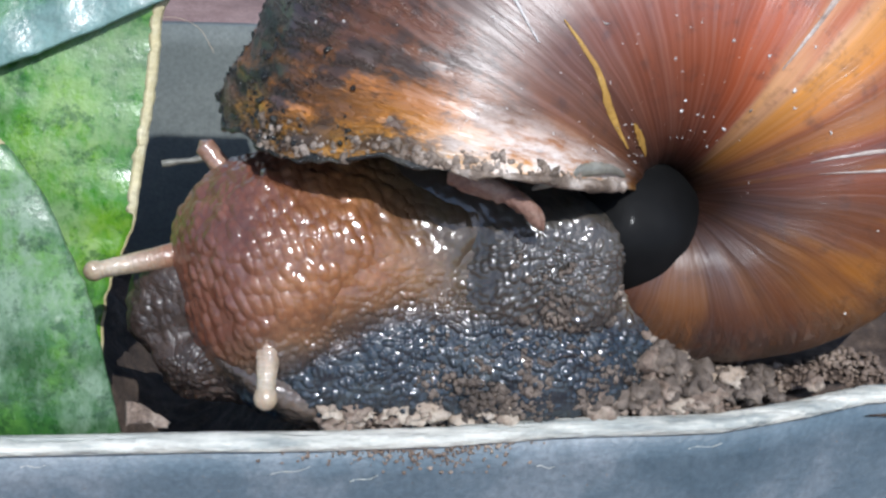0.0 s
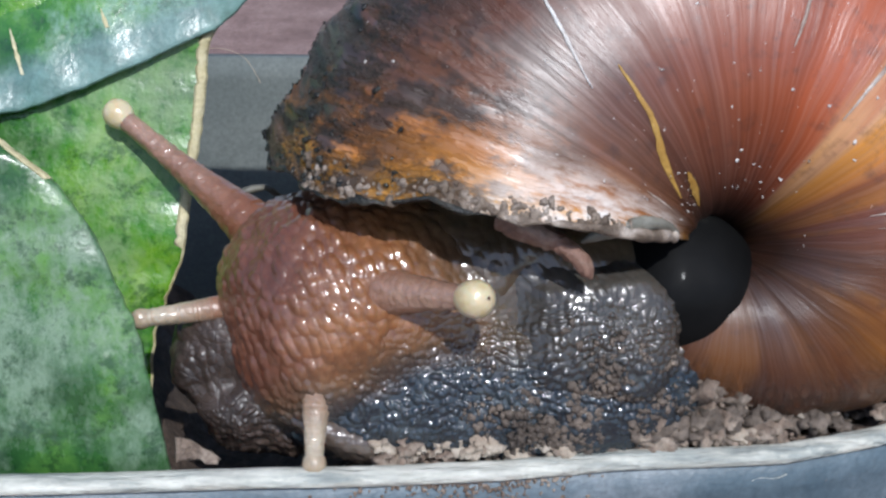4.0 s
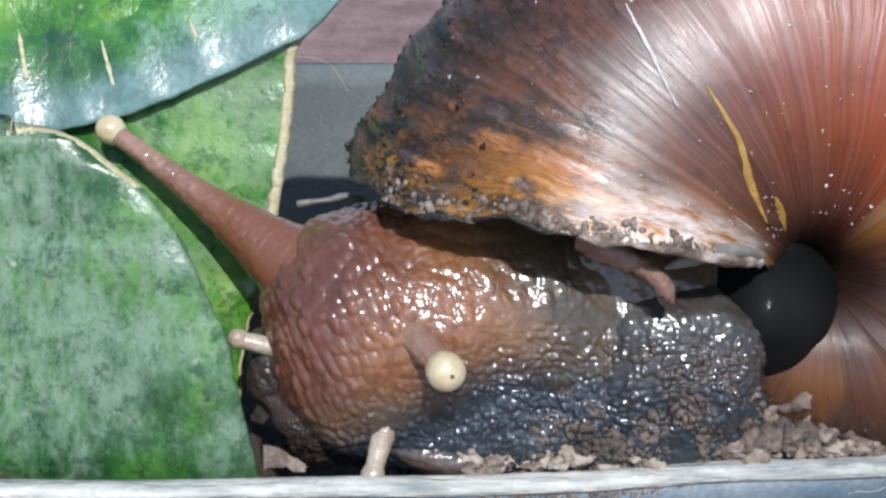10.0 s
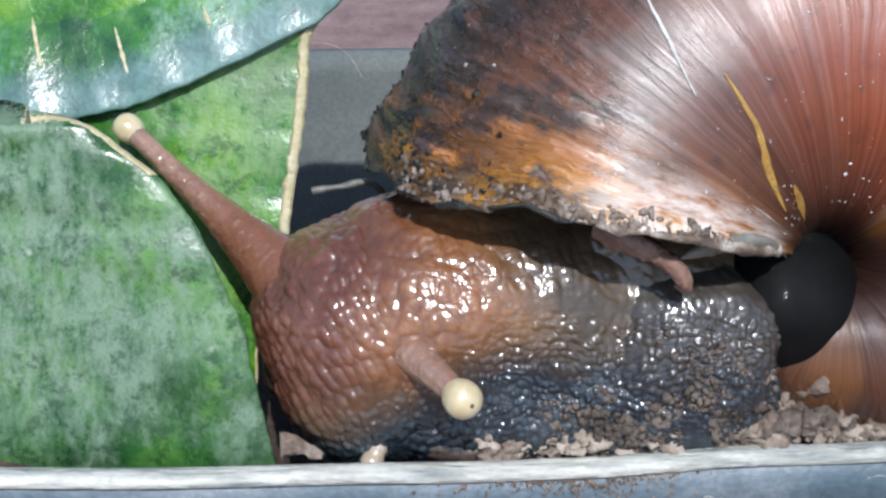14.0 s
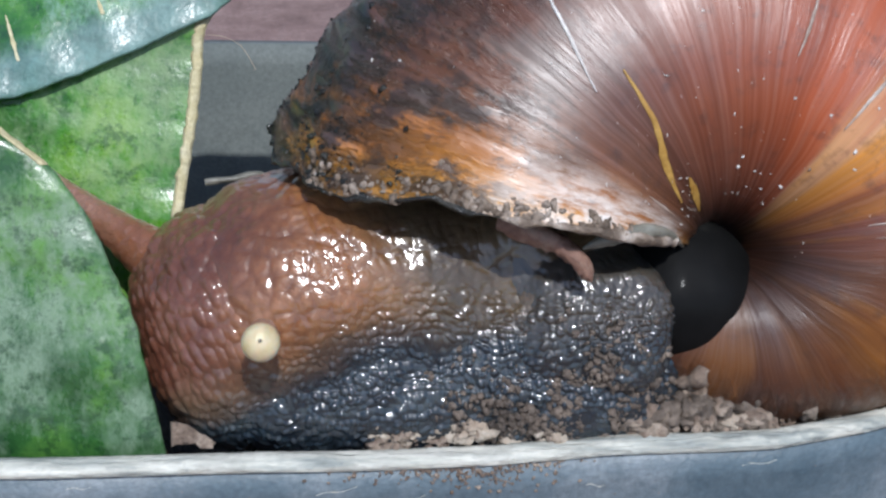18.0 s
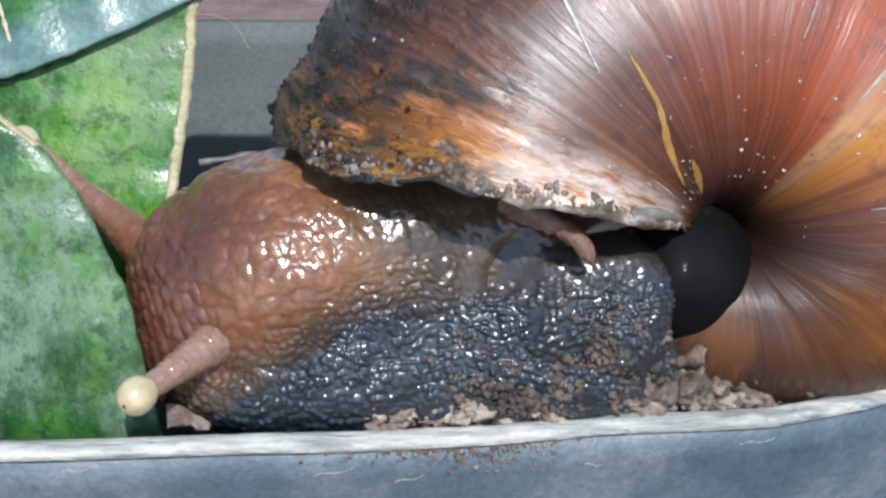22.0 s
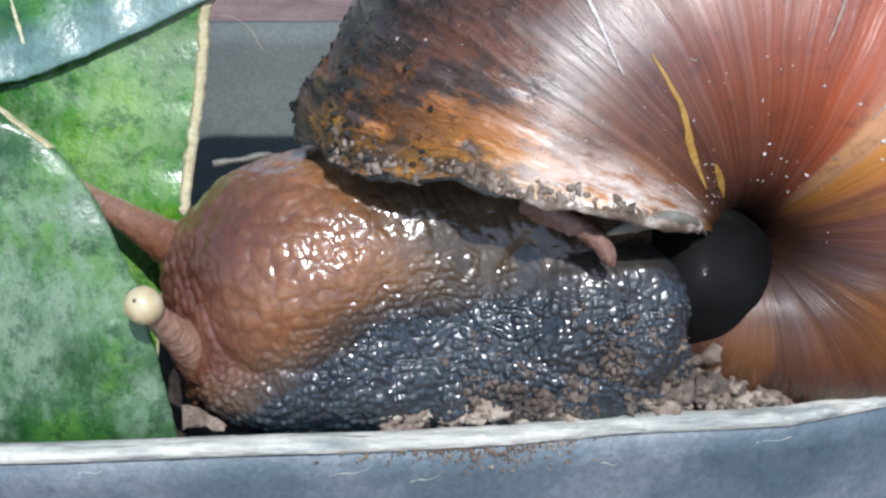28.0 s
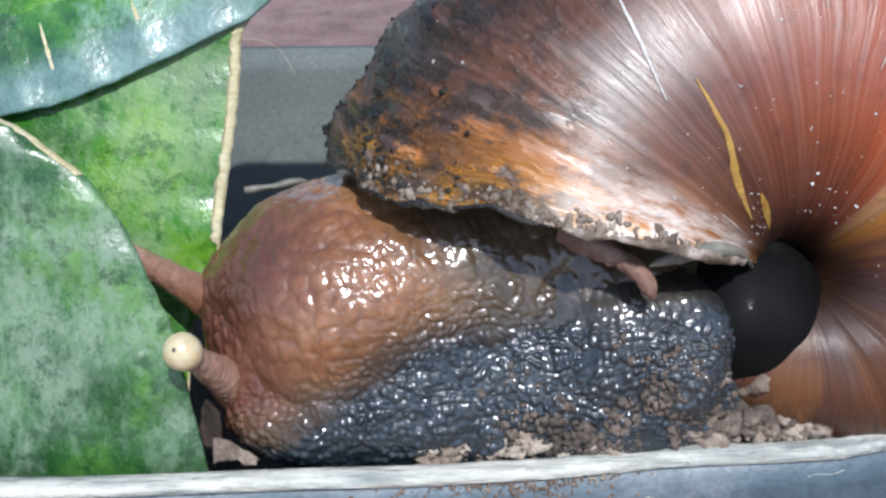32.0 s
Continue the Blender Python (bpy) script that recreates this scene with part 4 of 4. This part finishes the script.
def build_body():
    p = {}
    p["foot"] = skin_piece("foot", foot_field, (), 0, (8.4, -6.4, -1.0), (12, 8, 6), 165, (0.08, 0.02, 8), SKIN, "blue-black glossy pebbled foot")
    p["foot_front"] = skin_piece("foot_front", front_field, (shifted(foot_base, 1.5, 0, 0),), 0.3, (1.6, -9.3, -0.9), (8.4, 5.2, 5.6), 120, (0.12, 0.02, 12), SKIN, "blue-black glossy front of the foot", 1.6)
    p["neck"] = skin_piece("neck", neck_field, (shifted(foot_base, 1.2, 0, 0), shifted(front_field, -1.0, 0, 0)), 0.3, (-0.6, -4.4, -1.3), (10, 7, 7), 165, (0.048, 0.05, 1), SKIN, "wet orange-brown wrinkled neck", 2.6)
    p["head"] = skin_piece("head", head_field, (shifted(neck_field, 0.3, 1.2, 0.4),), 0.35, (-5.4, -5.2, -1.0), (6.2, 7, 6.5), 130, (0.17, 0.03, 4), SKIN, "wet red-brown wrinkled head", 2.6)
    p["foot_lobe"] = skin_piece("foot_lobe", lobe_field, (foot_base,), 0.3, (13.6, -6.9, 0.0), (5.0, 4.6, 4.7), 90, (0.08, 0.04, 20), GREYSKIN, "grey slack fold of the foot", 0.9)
    for tc in ANCHORED:
        tc.object = p["neck"]
    p["mouth"] = skin_piece("mouth", mouth_field, (shifted(head_field, 0.5, 0, 0),), 1.4, (-8.6, -9.3, -2.4), (5, 4.4, 3.6), 80, (0.15, 0.05, 6), MOUTH, "dark grey mouth lobes", 1.5)
    p["foot_edge"] = rest(blob("foot_edge", (4.4, 1.3, 2.4), 44, pebbled(0.5, 0.12, (1, 1, 1), 0.5, 16, True), GREY, snail, "grey-brown edge of the sole", turn=-14), -1.4, -12.6, 1.7)
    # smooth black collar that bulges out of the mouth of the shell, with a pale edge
    # its black left part stands in for the shadow above the slack fold
    p["collar"] = rest(blob("collar", (5.3, 4.9, 4.6), 60, lambda q, d: 0.25 * noise.noise(q * 0.3), MANTLE, snail, "smooth black mantle collar that also fills the shaded gap beside the fold"), 18.9, -4.2, 0.0)
    path = [q - Vector((18.9, -4.2, 0.0)) for q in spline([(11.6, -1.2, 8.2), (12.8, -0.7, 8.7), (14.2, -0.3, 8.7), (15.8, -0.2, 8.0), (17.2, -0.5, 6.4), (18.4, -1.2, 4.0)], 40)]
    rad = np.interp(np.linspace(0, 1, 40), (0, 0.25, 0.55, 1), (0.08, 0.5, 0.42, 0.06))
    meshed("collar_edge", grid_mesh("collar_edge", tube(path, rad, 14, 0.08, 2), True), OLIVE, p["collar"], "pale olive-grey edge")
    # plug added to close the open hub; the recess's darkness is in its colour
    rest(blob("columella", (5.2, 5.2, 5.0), 24, pebbled(0.9, 0.1), HUB_PLUG, snail, "dark plug that closes the hub of the shell"), 21.7, -1.6, -5.6)
    # crumbs of soil that stick to the foot and its slack fold
    rnd = random.Random(11)
    for piece, field, home, count, mid, spread, seed in (("foot", foot_field, (8.4, -6.4, -1.0), 1500, (11.0, -11.2), (3.6, 1.5), 21), ("foot_lobe", lobe_field, (13.6, -6.9, 0.0), 700, (14.8, -9.8), (2.4, 1.3), 23)):
        items = []
        for _ in range(count):
            x, y = rnd.gauss(mid[0], spread[0]), rnd.gauss(mid[1], spread[1])
            if noise.noise(Vector((x * 0.55, y * 0.55, seed))) + 0.25 * rnd.random() < 0.02:
                continue
            z = surface_at(field, x, y)
            if z is None or z < 0.3:
                continue
            items.append((x - home[0], y - home[1], z - home[2] + 0.12, rnd.choice((0.05, 0.07, 0.09, 0.13, 0.24)) * rnd.uniform(0.8, 1.25)))
        tagged(meshed("stuck_soil", lumps(items, seed, 2, 0.6), STUCK, p[piece], "crumbs of soil stuck to the wet skin"), kind="stuff")
    return p


def tentacle(name, length, r0, r1, bulb, material, label, eye=False, flare=1.6):
    """Stands along its own -z from the tip, which is its origin."""
    n, k = 130, 44
    rows = []
    for i in range(n + 1):
        t = i / n
        z = -length * t
        r = r1 + (r0 - r1) * t ** flare
        r += 0.045 * noise.noise(Vector((t * 60, 0, r0))) * (1 if t > 0.1 else 0)
        row = []
        for a in np.linspace(0, math.tau, k + 1)[:-1]:
            q = Vector((math.cos(a) * r * 2.6, math.sin(a) * r * 2.6, z * 1.9 + r0))
            wart = r * (1 + 0.03 * noise.noise(q * 0.4)) + (0.075 * noise.noise(q) + 0.05 * noise.noise(q * 2.1)) * min(1.0, t * 5) * min(1.0, r0 / 3)
            row.append((wart * math.cos(a), wart * math.sin(a), z))
        rows.append(row)
    for k2 in (0.8, 0.5, 0.15, 0.01):
        rows.insert(0, [(x * k2, y * k2, r1 * 0.7 * (1 - k2)) for x, y, z in rows[0 if k2 == 0.8 else -n - 1]])
    rows.append([(x * 0.01, y * 0.01, z - r0 * 0.4) for x, y, z in rows[-1]])
    ob = meshed(name, grid_mesh(name, rows, True), material, snail, label)
    pts, faces = cube_sphere(36)
    verts = [(q.x * bulb * MM, q.y * bulb * MM, (q.z * bulb * (1.0 if q.z > 0 else 1.25) - bulb * 0.15) * MM) for q in pts]
    me = bpy.data.meshes.new("eye" if eye else "tip")
    me.from_pydata(verts, [], faces)
    if eye:
        me.materials.append(EYE)
        me.materials.append(PUPIL)
        for f in me.polygons:
            c = sum((Vector(me.vertices[v].co) for v in f.vertices), Vector()) / len(f.vertices) / MM / bulb
            f.material_index = 1 if (c - Vector((0.1, 0.18, 0.83))).length < 0.115 else 0
        me.polygons.foreach_set("use_smooth", [True] * len(me.polygons))
        e = new("eye", me)
        e.parent = ob
        tagged(e, "cream-coloured round eye with a dark pupil")
    else:
        meshed("tip", me, PALE, ob, "pale rounded tip")
    return ob


shell = build_shell()
pieces = build_body()
far_stalk = tentacle("eye_stalk", 17, 3.0, 0.66, 0.98, STALK, "long brown eye stalk", True, 2.4)
near_stalk = tentacle("eye_stalk", 12.5, 2.9, 0.68, 1.1, STALK, "short tan eye stalk", True, 1.7)
low_far = tentacle("feeler", 7, 0.95, 0.55, 0.66, PALE, "small pale feeler", False, 1.4)
low_near = tentacle("feeler", 8, 1.75, 0.55, 0.72, PALE, "small pale feeler", False, 1.7)


# ---------------------------------------------------------------- loose things on the soil
def clods():
    rnd = random.Random(31)
    # crumbs along the rim, seen one by one
    for i in range(170):
        x = rnd.uniform(0.5, 22) if i < 70 else rnd.gauss(22, 4.0)
        r = rnd.choice((0.35, 0.45, 0.6, 0.8)) * rnd.uniform(0.8, 1.25)
        if x > 12:
            r *= 1.25
        y = rim_y(x) + 1.3 + r + (rnd.uniform(0, 1.0) if i < 70 else rnd.uniform(0, 4.2))
        z = max(rnd.uniform(-0.4, 0.55), soil_z(x, y) + 0.3 * r)
        me = lumps([(0, 0, 0, r)], 100 + i, 3, 0.6)
        pale = rnd.random() < (0.06 if x > 13 else 0.4)
        ob = meshed("soil_crumb", me, PALECRUMB if pale else STUCK if x > 13 and i % 3 else CRUMB, None)
        ob.location = (x * MM, y * MM, z * MM)
        tagged(ob, "pale dry crumb of soil by the rim" if pale else "rough brown crumb of soil by the rim", "soil crumb", "crumbs along the rim")
    items = []
    for _ in range(2600):
        x = rnd.uniform(-3, 40) if rnd.random() < 0.93 else rnd.uniform(-14, 0)
        y = rim_y(x) + rnd.uniform(1.4, 7)
        items.append((x, y, soil_z(x, y) + rnd.uniform(0, 1.9 if x < 14 else 0.5) * (1 if x > 0 else 0.3), rnd.uniform(0.08, 0.32)))
    ob = meshed("loose_soil", lumps(items, 77), CRUMB, None)
    tagged(ob, "fine loose soil grains behind the rim", "soil", kind="stuff")
    # soil smeared under the rim, and grit on the wall
    items = []
    for _ in range(260):
        x = rnd.gauss(6.5, 3.2)
        z = -0.75 - abs(rnd.gauss(0, 0.8)) * (1.2 if x > 4 else 0.6)
        items.append((x, rim_y(x) + 0.16 - 0.02 * z, z, rnd.uniform(0.04, 0.17)))
    for _ in range(40):
        x = rnd.uniform(-28, 36)
        z = rnd.uniform(-7, -0.9)
        items.append((x, rim_y(x) * (1 + z / 60) + 0.24 - 0.01 * z, z, rnd.uniform(0.03, 0.07)))
    ob = meshed("soil_smear", lumps(items, 55), CRUMB, None)
    tagged(ob, "brown soil smeared on the outside of the pot", "soil", kind="stuff")
    # brown flake beside the leaf
    rows = [[(u * 2.6, 0.5 * v + 0.3 * math.sin(u * 5), 1.5 * v * (1 - u) ** 0.7 + 0.15 * noise.noise(Vector((u * 6, v * 4, 0)))) for v in np.linspace(0, 1, 8)] for u in np.linspace(0, 1, 16)]
    me = grid_mesh("bark_flake", rows)
    ob = meshed("bark_flake", me, CRUMB, None)
    ob.location = (-12.0 * MM, 2.0 * MM, -0.5 * MM)
    sol = ob.modifiers.new("thickness", "SOLIDIFY")
    sol.thickness = 0.25 * MM
    tagged(ob, "thin curled brown bark flake against the rim", "bark")
    # bleached stick in the gap behind the snail's head
    path = spline([(-10.9, 17.2, 10.2), (-9.0, 17.5, 10.3), (-6.6, 18.2, 10.0), (-4.4, 20.5, 4.0), (-3.2, 24.0, -8.5)], 24)
    ob = meshed("dry_stick", grid_mesh("dry_stick", tube([q - path[12] for q in path], [0.24 + 0.04 * math.sin(i) for i in range(24)], 9, 0.12, 3), True), OLIVE, None)
    ob.location = path[12] * MM
    tagged(ob, "short bleached dry stick wedged behind the snail", "stick")
    # thin pale root
    path = spline([(7.6, 3.2, 0.6), (8.6, 3.0, 1.2), (9.8, 2.9, 0.9), (11.2, 2.9, 1.25), (12.6, 3.3, 0.7)], 40)
    ob = meshed("root", grid_mesh("root", tube(path, [0.09] * 40, 8), True), ROOT, None)
    tagged(ob, "thin pale dry root on the crumbs", "root")


clods()


# ---------------------------------------------------------------- what moves
def aim(tip, foot):
    """The pose of a tentacle with its tip and the point on its line where it leaves the head."""
    t, f = local(*tip), local(*foot)
    return Matrix.Translation(t) @ (t - f).to_track_quat("Z", "Y").to_matrix().to_4x4()


def lower(t, tip, foot):
    """The near stalk bends down to the leaf late on: nearer to it along the line of sight."""
    f = float(np.interp(t, (20, 22, 24), (0, 0.45, 1.0)))
    z = tip[2] - 2.6 * f
    k = (85 - z) / (85 - tip[2])
    return (tip[0] * k, tip[1] * k, z), (foot[0], foot[1], foot[2] + float(np.interp(t, (20, 24, 25.5, 28), (0, 0.8, 0, -2.2))))


def moved(ob, rows):
    """Slow drift of a piece: rows of seconds, shift in mm along a, b, c and turn in degrees."""
    home = ob.location.copy()
    walk(ob, [(t, Matrix.Translation(home + Vector((a, b, c)) * MM) @ Matrix.Rotation(radians(r), 4, "Z")) for t, a, b, c, r in rows])


def motions():
    moved(shell, [(0, .68, 2.64, 0, 3.93), (1, .61, 2.19, 0, 3.51), (2, .64, 1.75, 0, 2.88), (3, .57, 1.38, 0, 2.24), (5.5, .13, .51, 0, .75), (7, -.06, .25, 0, .4),
                  (9, 0, 0, 0, 0), (11, -.12, -.33, 0, -.45), (13, -.05, -.43, 0, -.6), (15.5, .08, -.57, 0, -.57), (17, .72, -.16, 0, .19), (18, .87, -.11, 0, .31),
                  (20, 1.0, -.3, 0, -.1), (22, 1.16, -.44, 0, -.37), (24, 1.31, -.64, 0, -.9), (25.5, 1.47, -.65, 0, -1.0), (27.5, 1.51, -.84, 0, -1.5), (29, 1.58, -.86, 0, -1.6),
                  (30, 1.45, -1.09, 0, -1.93), (31, 1.61, -1.05, 0, -1.95), (32, 1.39, -1.26, 0, -2.5)])
    moved(pieces["collar"], [(0, .8, 3.0, 0, 4), (1, .7, 2.5, 0, 3.5), (3, .6, 1.6, 0, 2.2), (5.5, .15, .6, 0, .8), (9, 0, 0, 0, 0), (13, -.1, -.4, 0, -.5), (16, .2, -.5, 0, -.5), (18, .9, -.1, 0, .3),
                             (22, 1.2, -.45, 0, -.4), (25.5, 1.5, -.65, 0, -1), (32, 1.4, -1.2, 0, -2.4)])
    foot = [(0, 1.7, .2, 0, 0), (3, 1.5, .2, 0, 0), (6, .6, .1, 0, 0), (9, 0, 0, 0, 0), (13, -.5, 0, 0, 0), (16, -.2, 0, 0, 0), (18, .5, 0, 0, 0), (22, .7, -.2, 0, 0), (25, .7, -.3, 0, 0), (32, .6, -.4, 0, 0)]
    moved(pieces["foot"], foot)
    moved(pieces["foot_lobe"], [(0, .6, 3.4, 0, 5), (1, .5, 2.9, 0, 4), (3, .4, 1.6, 0, 2), (6, .3, .5, 0, 1), (9, 0, 0, 0, 0), (13, -.3, -.2, 0, 0), (16, -.1, .8, 0, 0), (18, .6, .9, 0, 0), (25, .8, .2, 0, 0), (32, .6, -.2, 0, 0)])
    moved(pieces["head"], [(0, 2.3, .6, 0, 0), (1, 2.0, .6, 0, 0), (3, 2.2, 0, 0, 0), (6, 1.6, .3, 0, 0), (7, 1.1, .2, 0, 0), (9, 0, 0, 0, 0), (11, -1.1, -1.2, 0, 4), (13, -1.8, -1.8, 0, 8), (15.5, -1.9, -2.0, 0, 8),
                           (16.5, -2.0, -1.8, 0, 6), (17.5, -2.9, -1.5, -.4, 4), (19, -3.1, -1.4, -.9, 0), (22, -3.2, -1.4, -1.1, -4), (25, -2.7, -1.5, -1.4, -6), (29, -2.1, -1.4, -1.6, -8), (32, -1.7, -1.3, -1.7, -8)])
    moved(pieces["neck"], [(0, 2.2, .9, -.8, 0), (3, 1.6, .4, -.8, 0), (6, .8, .1, -.4, 0), (9, 0, 0, 0, 0), (13, -.8, -.3, .2, 0), (15.5, -1.0, 0, .3, 0), (17.5, -1.8, .6, .3, 2), (19, -2.2, .6, 0, 4), (20.5, -2.6, .5, 0, 6),
                           (22, -2.8, .6, 0, 8), (25, -2.7, .5, 0, 9), (29, -2.2, .6, 0, 9), (32, -2.0, .6, 0, 9)])
    moved(pieces["mouth"], [(0, .9, 1.2, 0, 0), (3, .5, .2, 0, 0), (6, .8, .1, 0, 0), (9, 0, 0, 0, 0), (11, -.3, -.2, -.2, 0), (13, -.4, -.4, -.5, 0), (15.5, 0, -.4, -1.5, 0), (17.5, 1.2, -.3, -2.5, 0), (20, 2.5, 0, -3, 0), (32, 2.5, 0, -3, 0)])
    moved(pieces["foot_front"], [(0, 1.2, .4, 0, 0), (6, .6, .2, 0, 0), (9, 0, 0, 0, 0), (13, -.8, 0, 0, 0), (16, -1.8, 0, 0, 0), (17.5, -2.8, 0, .2, 0), (20, -4.0, 0, .3, 0), (22, -4.8, 0, .4, 0), (25, -4.6, 0, .4, 0), (32, -4.2, 0, .4, 0)])
    moved(pieces["foot_edge"], [(0, -1.2, 1.4, 0, -14), (3, -.8, .9, 0, -8), (6, -.2, .4, 0, -4), (9, 0, 0, 0, 0), (13, .2, -.3, -.4, 4), (16, -.6, -.5, -.8, 6), (18, -.8, -.7, -1.6, 6), (21, 0, -.8, -2.6, 6), (32, 0, -.8, -2.6, 6)])
    for stalk, depth in ((far_stalk, -9.5), (near_stalk, -7.0)):
        walk(stalk.children[0], [(t, pose(0, 0, z * MM)) for t, z in ((0, depth), (2.05, depth), (2.5, 0), (32, 0))])
    walk(far_stalk, [(t, aim((a * 1.025, b * 1.025, c - 2.3), (d, e, min(0.4 if t < 16 else -0.8 if t < 27 else -2.2, c - 1.5 + float(np.interp(t, (0, 1, 2, 3, 5), (-0.5, -0.3, 0.4, 1.4, 3.0))))))) for t, a, b, c, d, e in (
        (0, -7.3, 3.7, 1.5, -4.8, 0.6), (1, -11.2, 5.8, 0.2, -6.9, 1.5), (2, -13.8, 7.2, -2.5, -7.3, 1.6), (3, -14.6, 7.2, -2.5, -7.6, 1.1), (3.5, -15.5, 7.5, -2.5, -7.8, 1.0), (5.5, -18.6, 8.9, -2.5, -8.2, 1.0),
        (6, -20.1, 8.7, -2.5, -8.3, 1.0), (7, -22.3, 7.4, -2.2, -9.4, .5), (9, -22.6, 7.1, -2, -9.5, -.3), (11, -22.0, 7.9, -2, -11.8, -1.2), (13, -22.1, 6.9, -2, -12.0, -2.2), (15.5, -22.1, 6.8, -2, -12.6, -2.3),
        (16.5, -22.6, 6.8, -2.5, -13.0, -2.3), (17.5, -22.9, 5.4, -3, -13.2, -2.1), (19, -22.8, 3.9, -3, -14.0, -1.9), (20.5, -22.2, 3.9, -3, -13.8, -2.3), (22, -21.6, 4.2, -3, -13.5, -2.7), (23, -22.0, 4.1, -3, -13.5, -2.7), (25, -22.2, 4.0, -3, -13.3, -2.6),
        (28, -21.8, 2.7, -3, -13.0, -2.4), (31, -20.6, 1.2, -3, -13.0, -4.0), (32, -20.4, .4, -3, -13.0, -3.8))])
    walk(near_stalk, [(t, aim(*lower(t, (a, b, c), (d, e, g)))) for t, a, b, c, d, e, g in (
        (0, .4, -2.8, 5.3, -.5, -2.9, 2), (1, 1.3, -3.0, 7.0, -.2, -2.6, 3.5), (2, 5.0, -5.4, 8.2, .1, -2.5, 4.5), (2.5, 5.7, -4.4, 9, .1, -2.5, 4.5), (3, 5.9, -4.1, 9.5, .1, -2.6, 4.5), (3.5, 6.0, -3.4, 10, -.1, -2.7, 4.5),
        (5.5, 4.6, -3.4, 10, -1.4, -3.3, 4.2), (6, 3.8, -4.2, 10, -1.6, -3.3, 4.2), (7, 2.7, -6.0, 10, -2.5, -3.2, 4.2), (8, .65, -6.9, 10, -2.8, -3.6, 4.2), (9, .2, -6.9, 10, -2.8, -4.0, 4), (10, -.6, -7.0, 10, -3.2, -4.4, 4),
        (11, -.4, -8.0, 10, -3.5, -4.9, 4), (12, 0.0, -8.9, 10, -4.2, -5.4, 4), (13, .4, -9.3, 10, -4.5, -5.9, 4), (13.5, -.1, -9.5, 10, -4.6, -6.0, 4), (15.5, -1.2, -7.8, 10, -4.8, -6.1, 3.5), (16, -1.8, -7.6, 10, -4.8, -6.2, 3),
        (16.5, -3.0, -7.1, 10, -4.8, -6.2, 3), (17, -4.0, -6.5, 10, -5.2, -6.0, 3), (17.5, -4.9, -6.35, 10, -5.6, -5.8, 3), (18, -5.8, -6.6, 10, -6.0, -6.2, 3), (19, -7.4, -7.0, 10, -6.8, -6.8, 3), (20, -9.1, -7.8, 9.8, -7.2, -7.2, 3),
        (20.5, -10.1, -8.8, 9.7, -7.3, -7.5, 3), (21, -11.0, -9.6, 9.6, -7.4, -7.6, 3), (22, -12.6, -10.7, 9.5, -7.9, -7.7, 3), (22.5, -10.4, -9.5, 9.5, -8.3, -7.8, 3), (23, -12.1, -7.8, 9.5, -8.8, -8.0, 3), (23.5, -13.4, -7.65, 9.5, -9.2, -8.1, 3),
        (24, -13.85, -6.7, 9.5, -9.6, -8.2, 3), (24.5, -14.1, -7.0, 9.5, -9.9, -8.2, 3), (25, -13.6, -6.1, 9.5, -10.1, -8.4, 3), (25.5, -13.8, -5.3, 9.5, -10.3, -8.6, 3), (27.5, -13.7, -5.3, 9.5, -10.8, -9.1, 3), (28, -12.9, -5.4, 9.5, -10.9, -9.2, 3),
        (29, -12.4, -5.0, 9.5, -10.9, -9.4, 3), (30, -12.4, -5.0, 9.5, -10.9, -9.6, 3), (31, -12.4, -5.2, 9.5, -10.8, -9.7, 3), (31.5, -11.0, -6.0, 9.5, -10.6, -9.4, 3), (32, -12.4, -6.3, 9.5, -10.7, -9.0, 3))])
    walk(low_far, [(t, aim((a, b, c), (d, e, 0))) for t, a, b, c, d, e in (
        (0, -14.2, -4.2, .4, -9.9, -3.3), (1, -14.9, -4.5, .4, -9.8, -3.2), (2, -14.8, -5.2, .4, -9.5, -3.7), (3, -14.5, -5.2, .4, -9.7, -4.1), (6, -14.1, -4.6, .4, -10.1, -4.6), (7, -14.0, -4.7, .4, -10.9, -4.8),
        (9, -13.8, -5.0, .4, -11, -5.7), (11, -13.4, -6.7, .2, -11.2, -7.2), (12, -12, -7.3, -1.2, -10.2, -7.6), (13, -11.2, -7.6, -2.4, -9.5, -8), (15.5, -11, -8, -3, -8.5, -8), (20, -10, -8, -4, -7.5, -8), (32, -10, -8, -4, -7.5, -8))])
    walk(low_near, [(t, aim((a, b, c + 0.6), (d, e, c - 0.2))) for t, a, b, c, d, e in (
        (0, -3.2, -11.6, 4.5, -3.0, -6.6), (1, -3.7, -12.9, 4.5, -3.2, -6.7), (2, -3.4, -13.4, 4.3, -3.1, -6.9), (3, -3.3, -13.5, 4.2, -3.2, -7.0), (6, -3.9, -13.5, 4.0, -3.1, -8.0), (7, -4.4, -13.9, 3.8, -3.1, -8.6),
        (9, -4.8, -13.7, 3.8, -3.7, -9.2), (11, -5.4, -13.75, 3.6, -4.3, -10.0), (13, -5.8, -13.8, 3.4, -4.6, -10.7), (15.5, -7.2, -13.8, 2.8, -5.8, -11.2), (16.5, -8.0, -13.6, 2.2, -6.4, -11.3), (17.5, -8.2, -13.3, 0.4, -6.6, -11.2),
        (18.3, -7.6, -12.4, -2, -6, -10.5), (32, -6, -11.5, -3, -5, -9.5))])


motions()
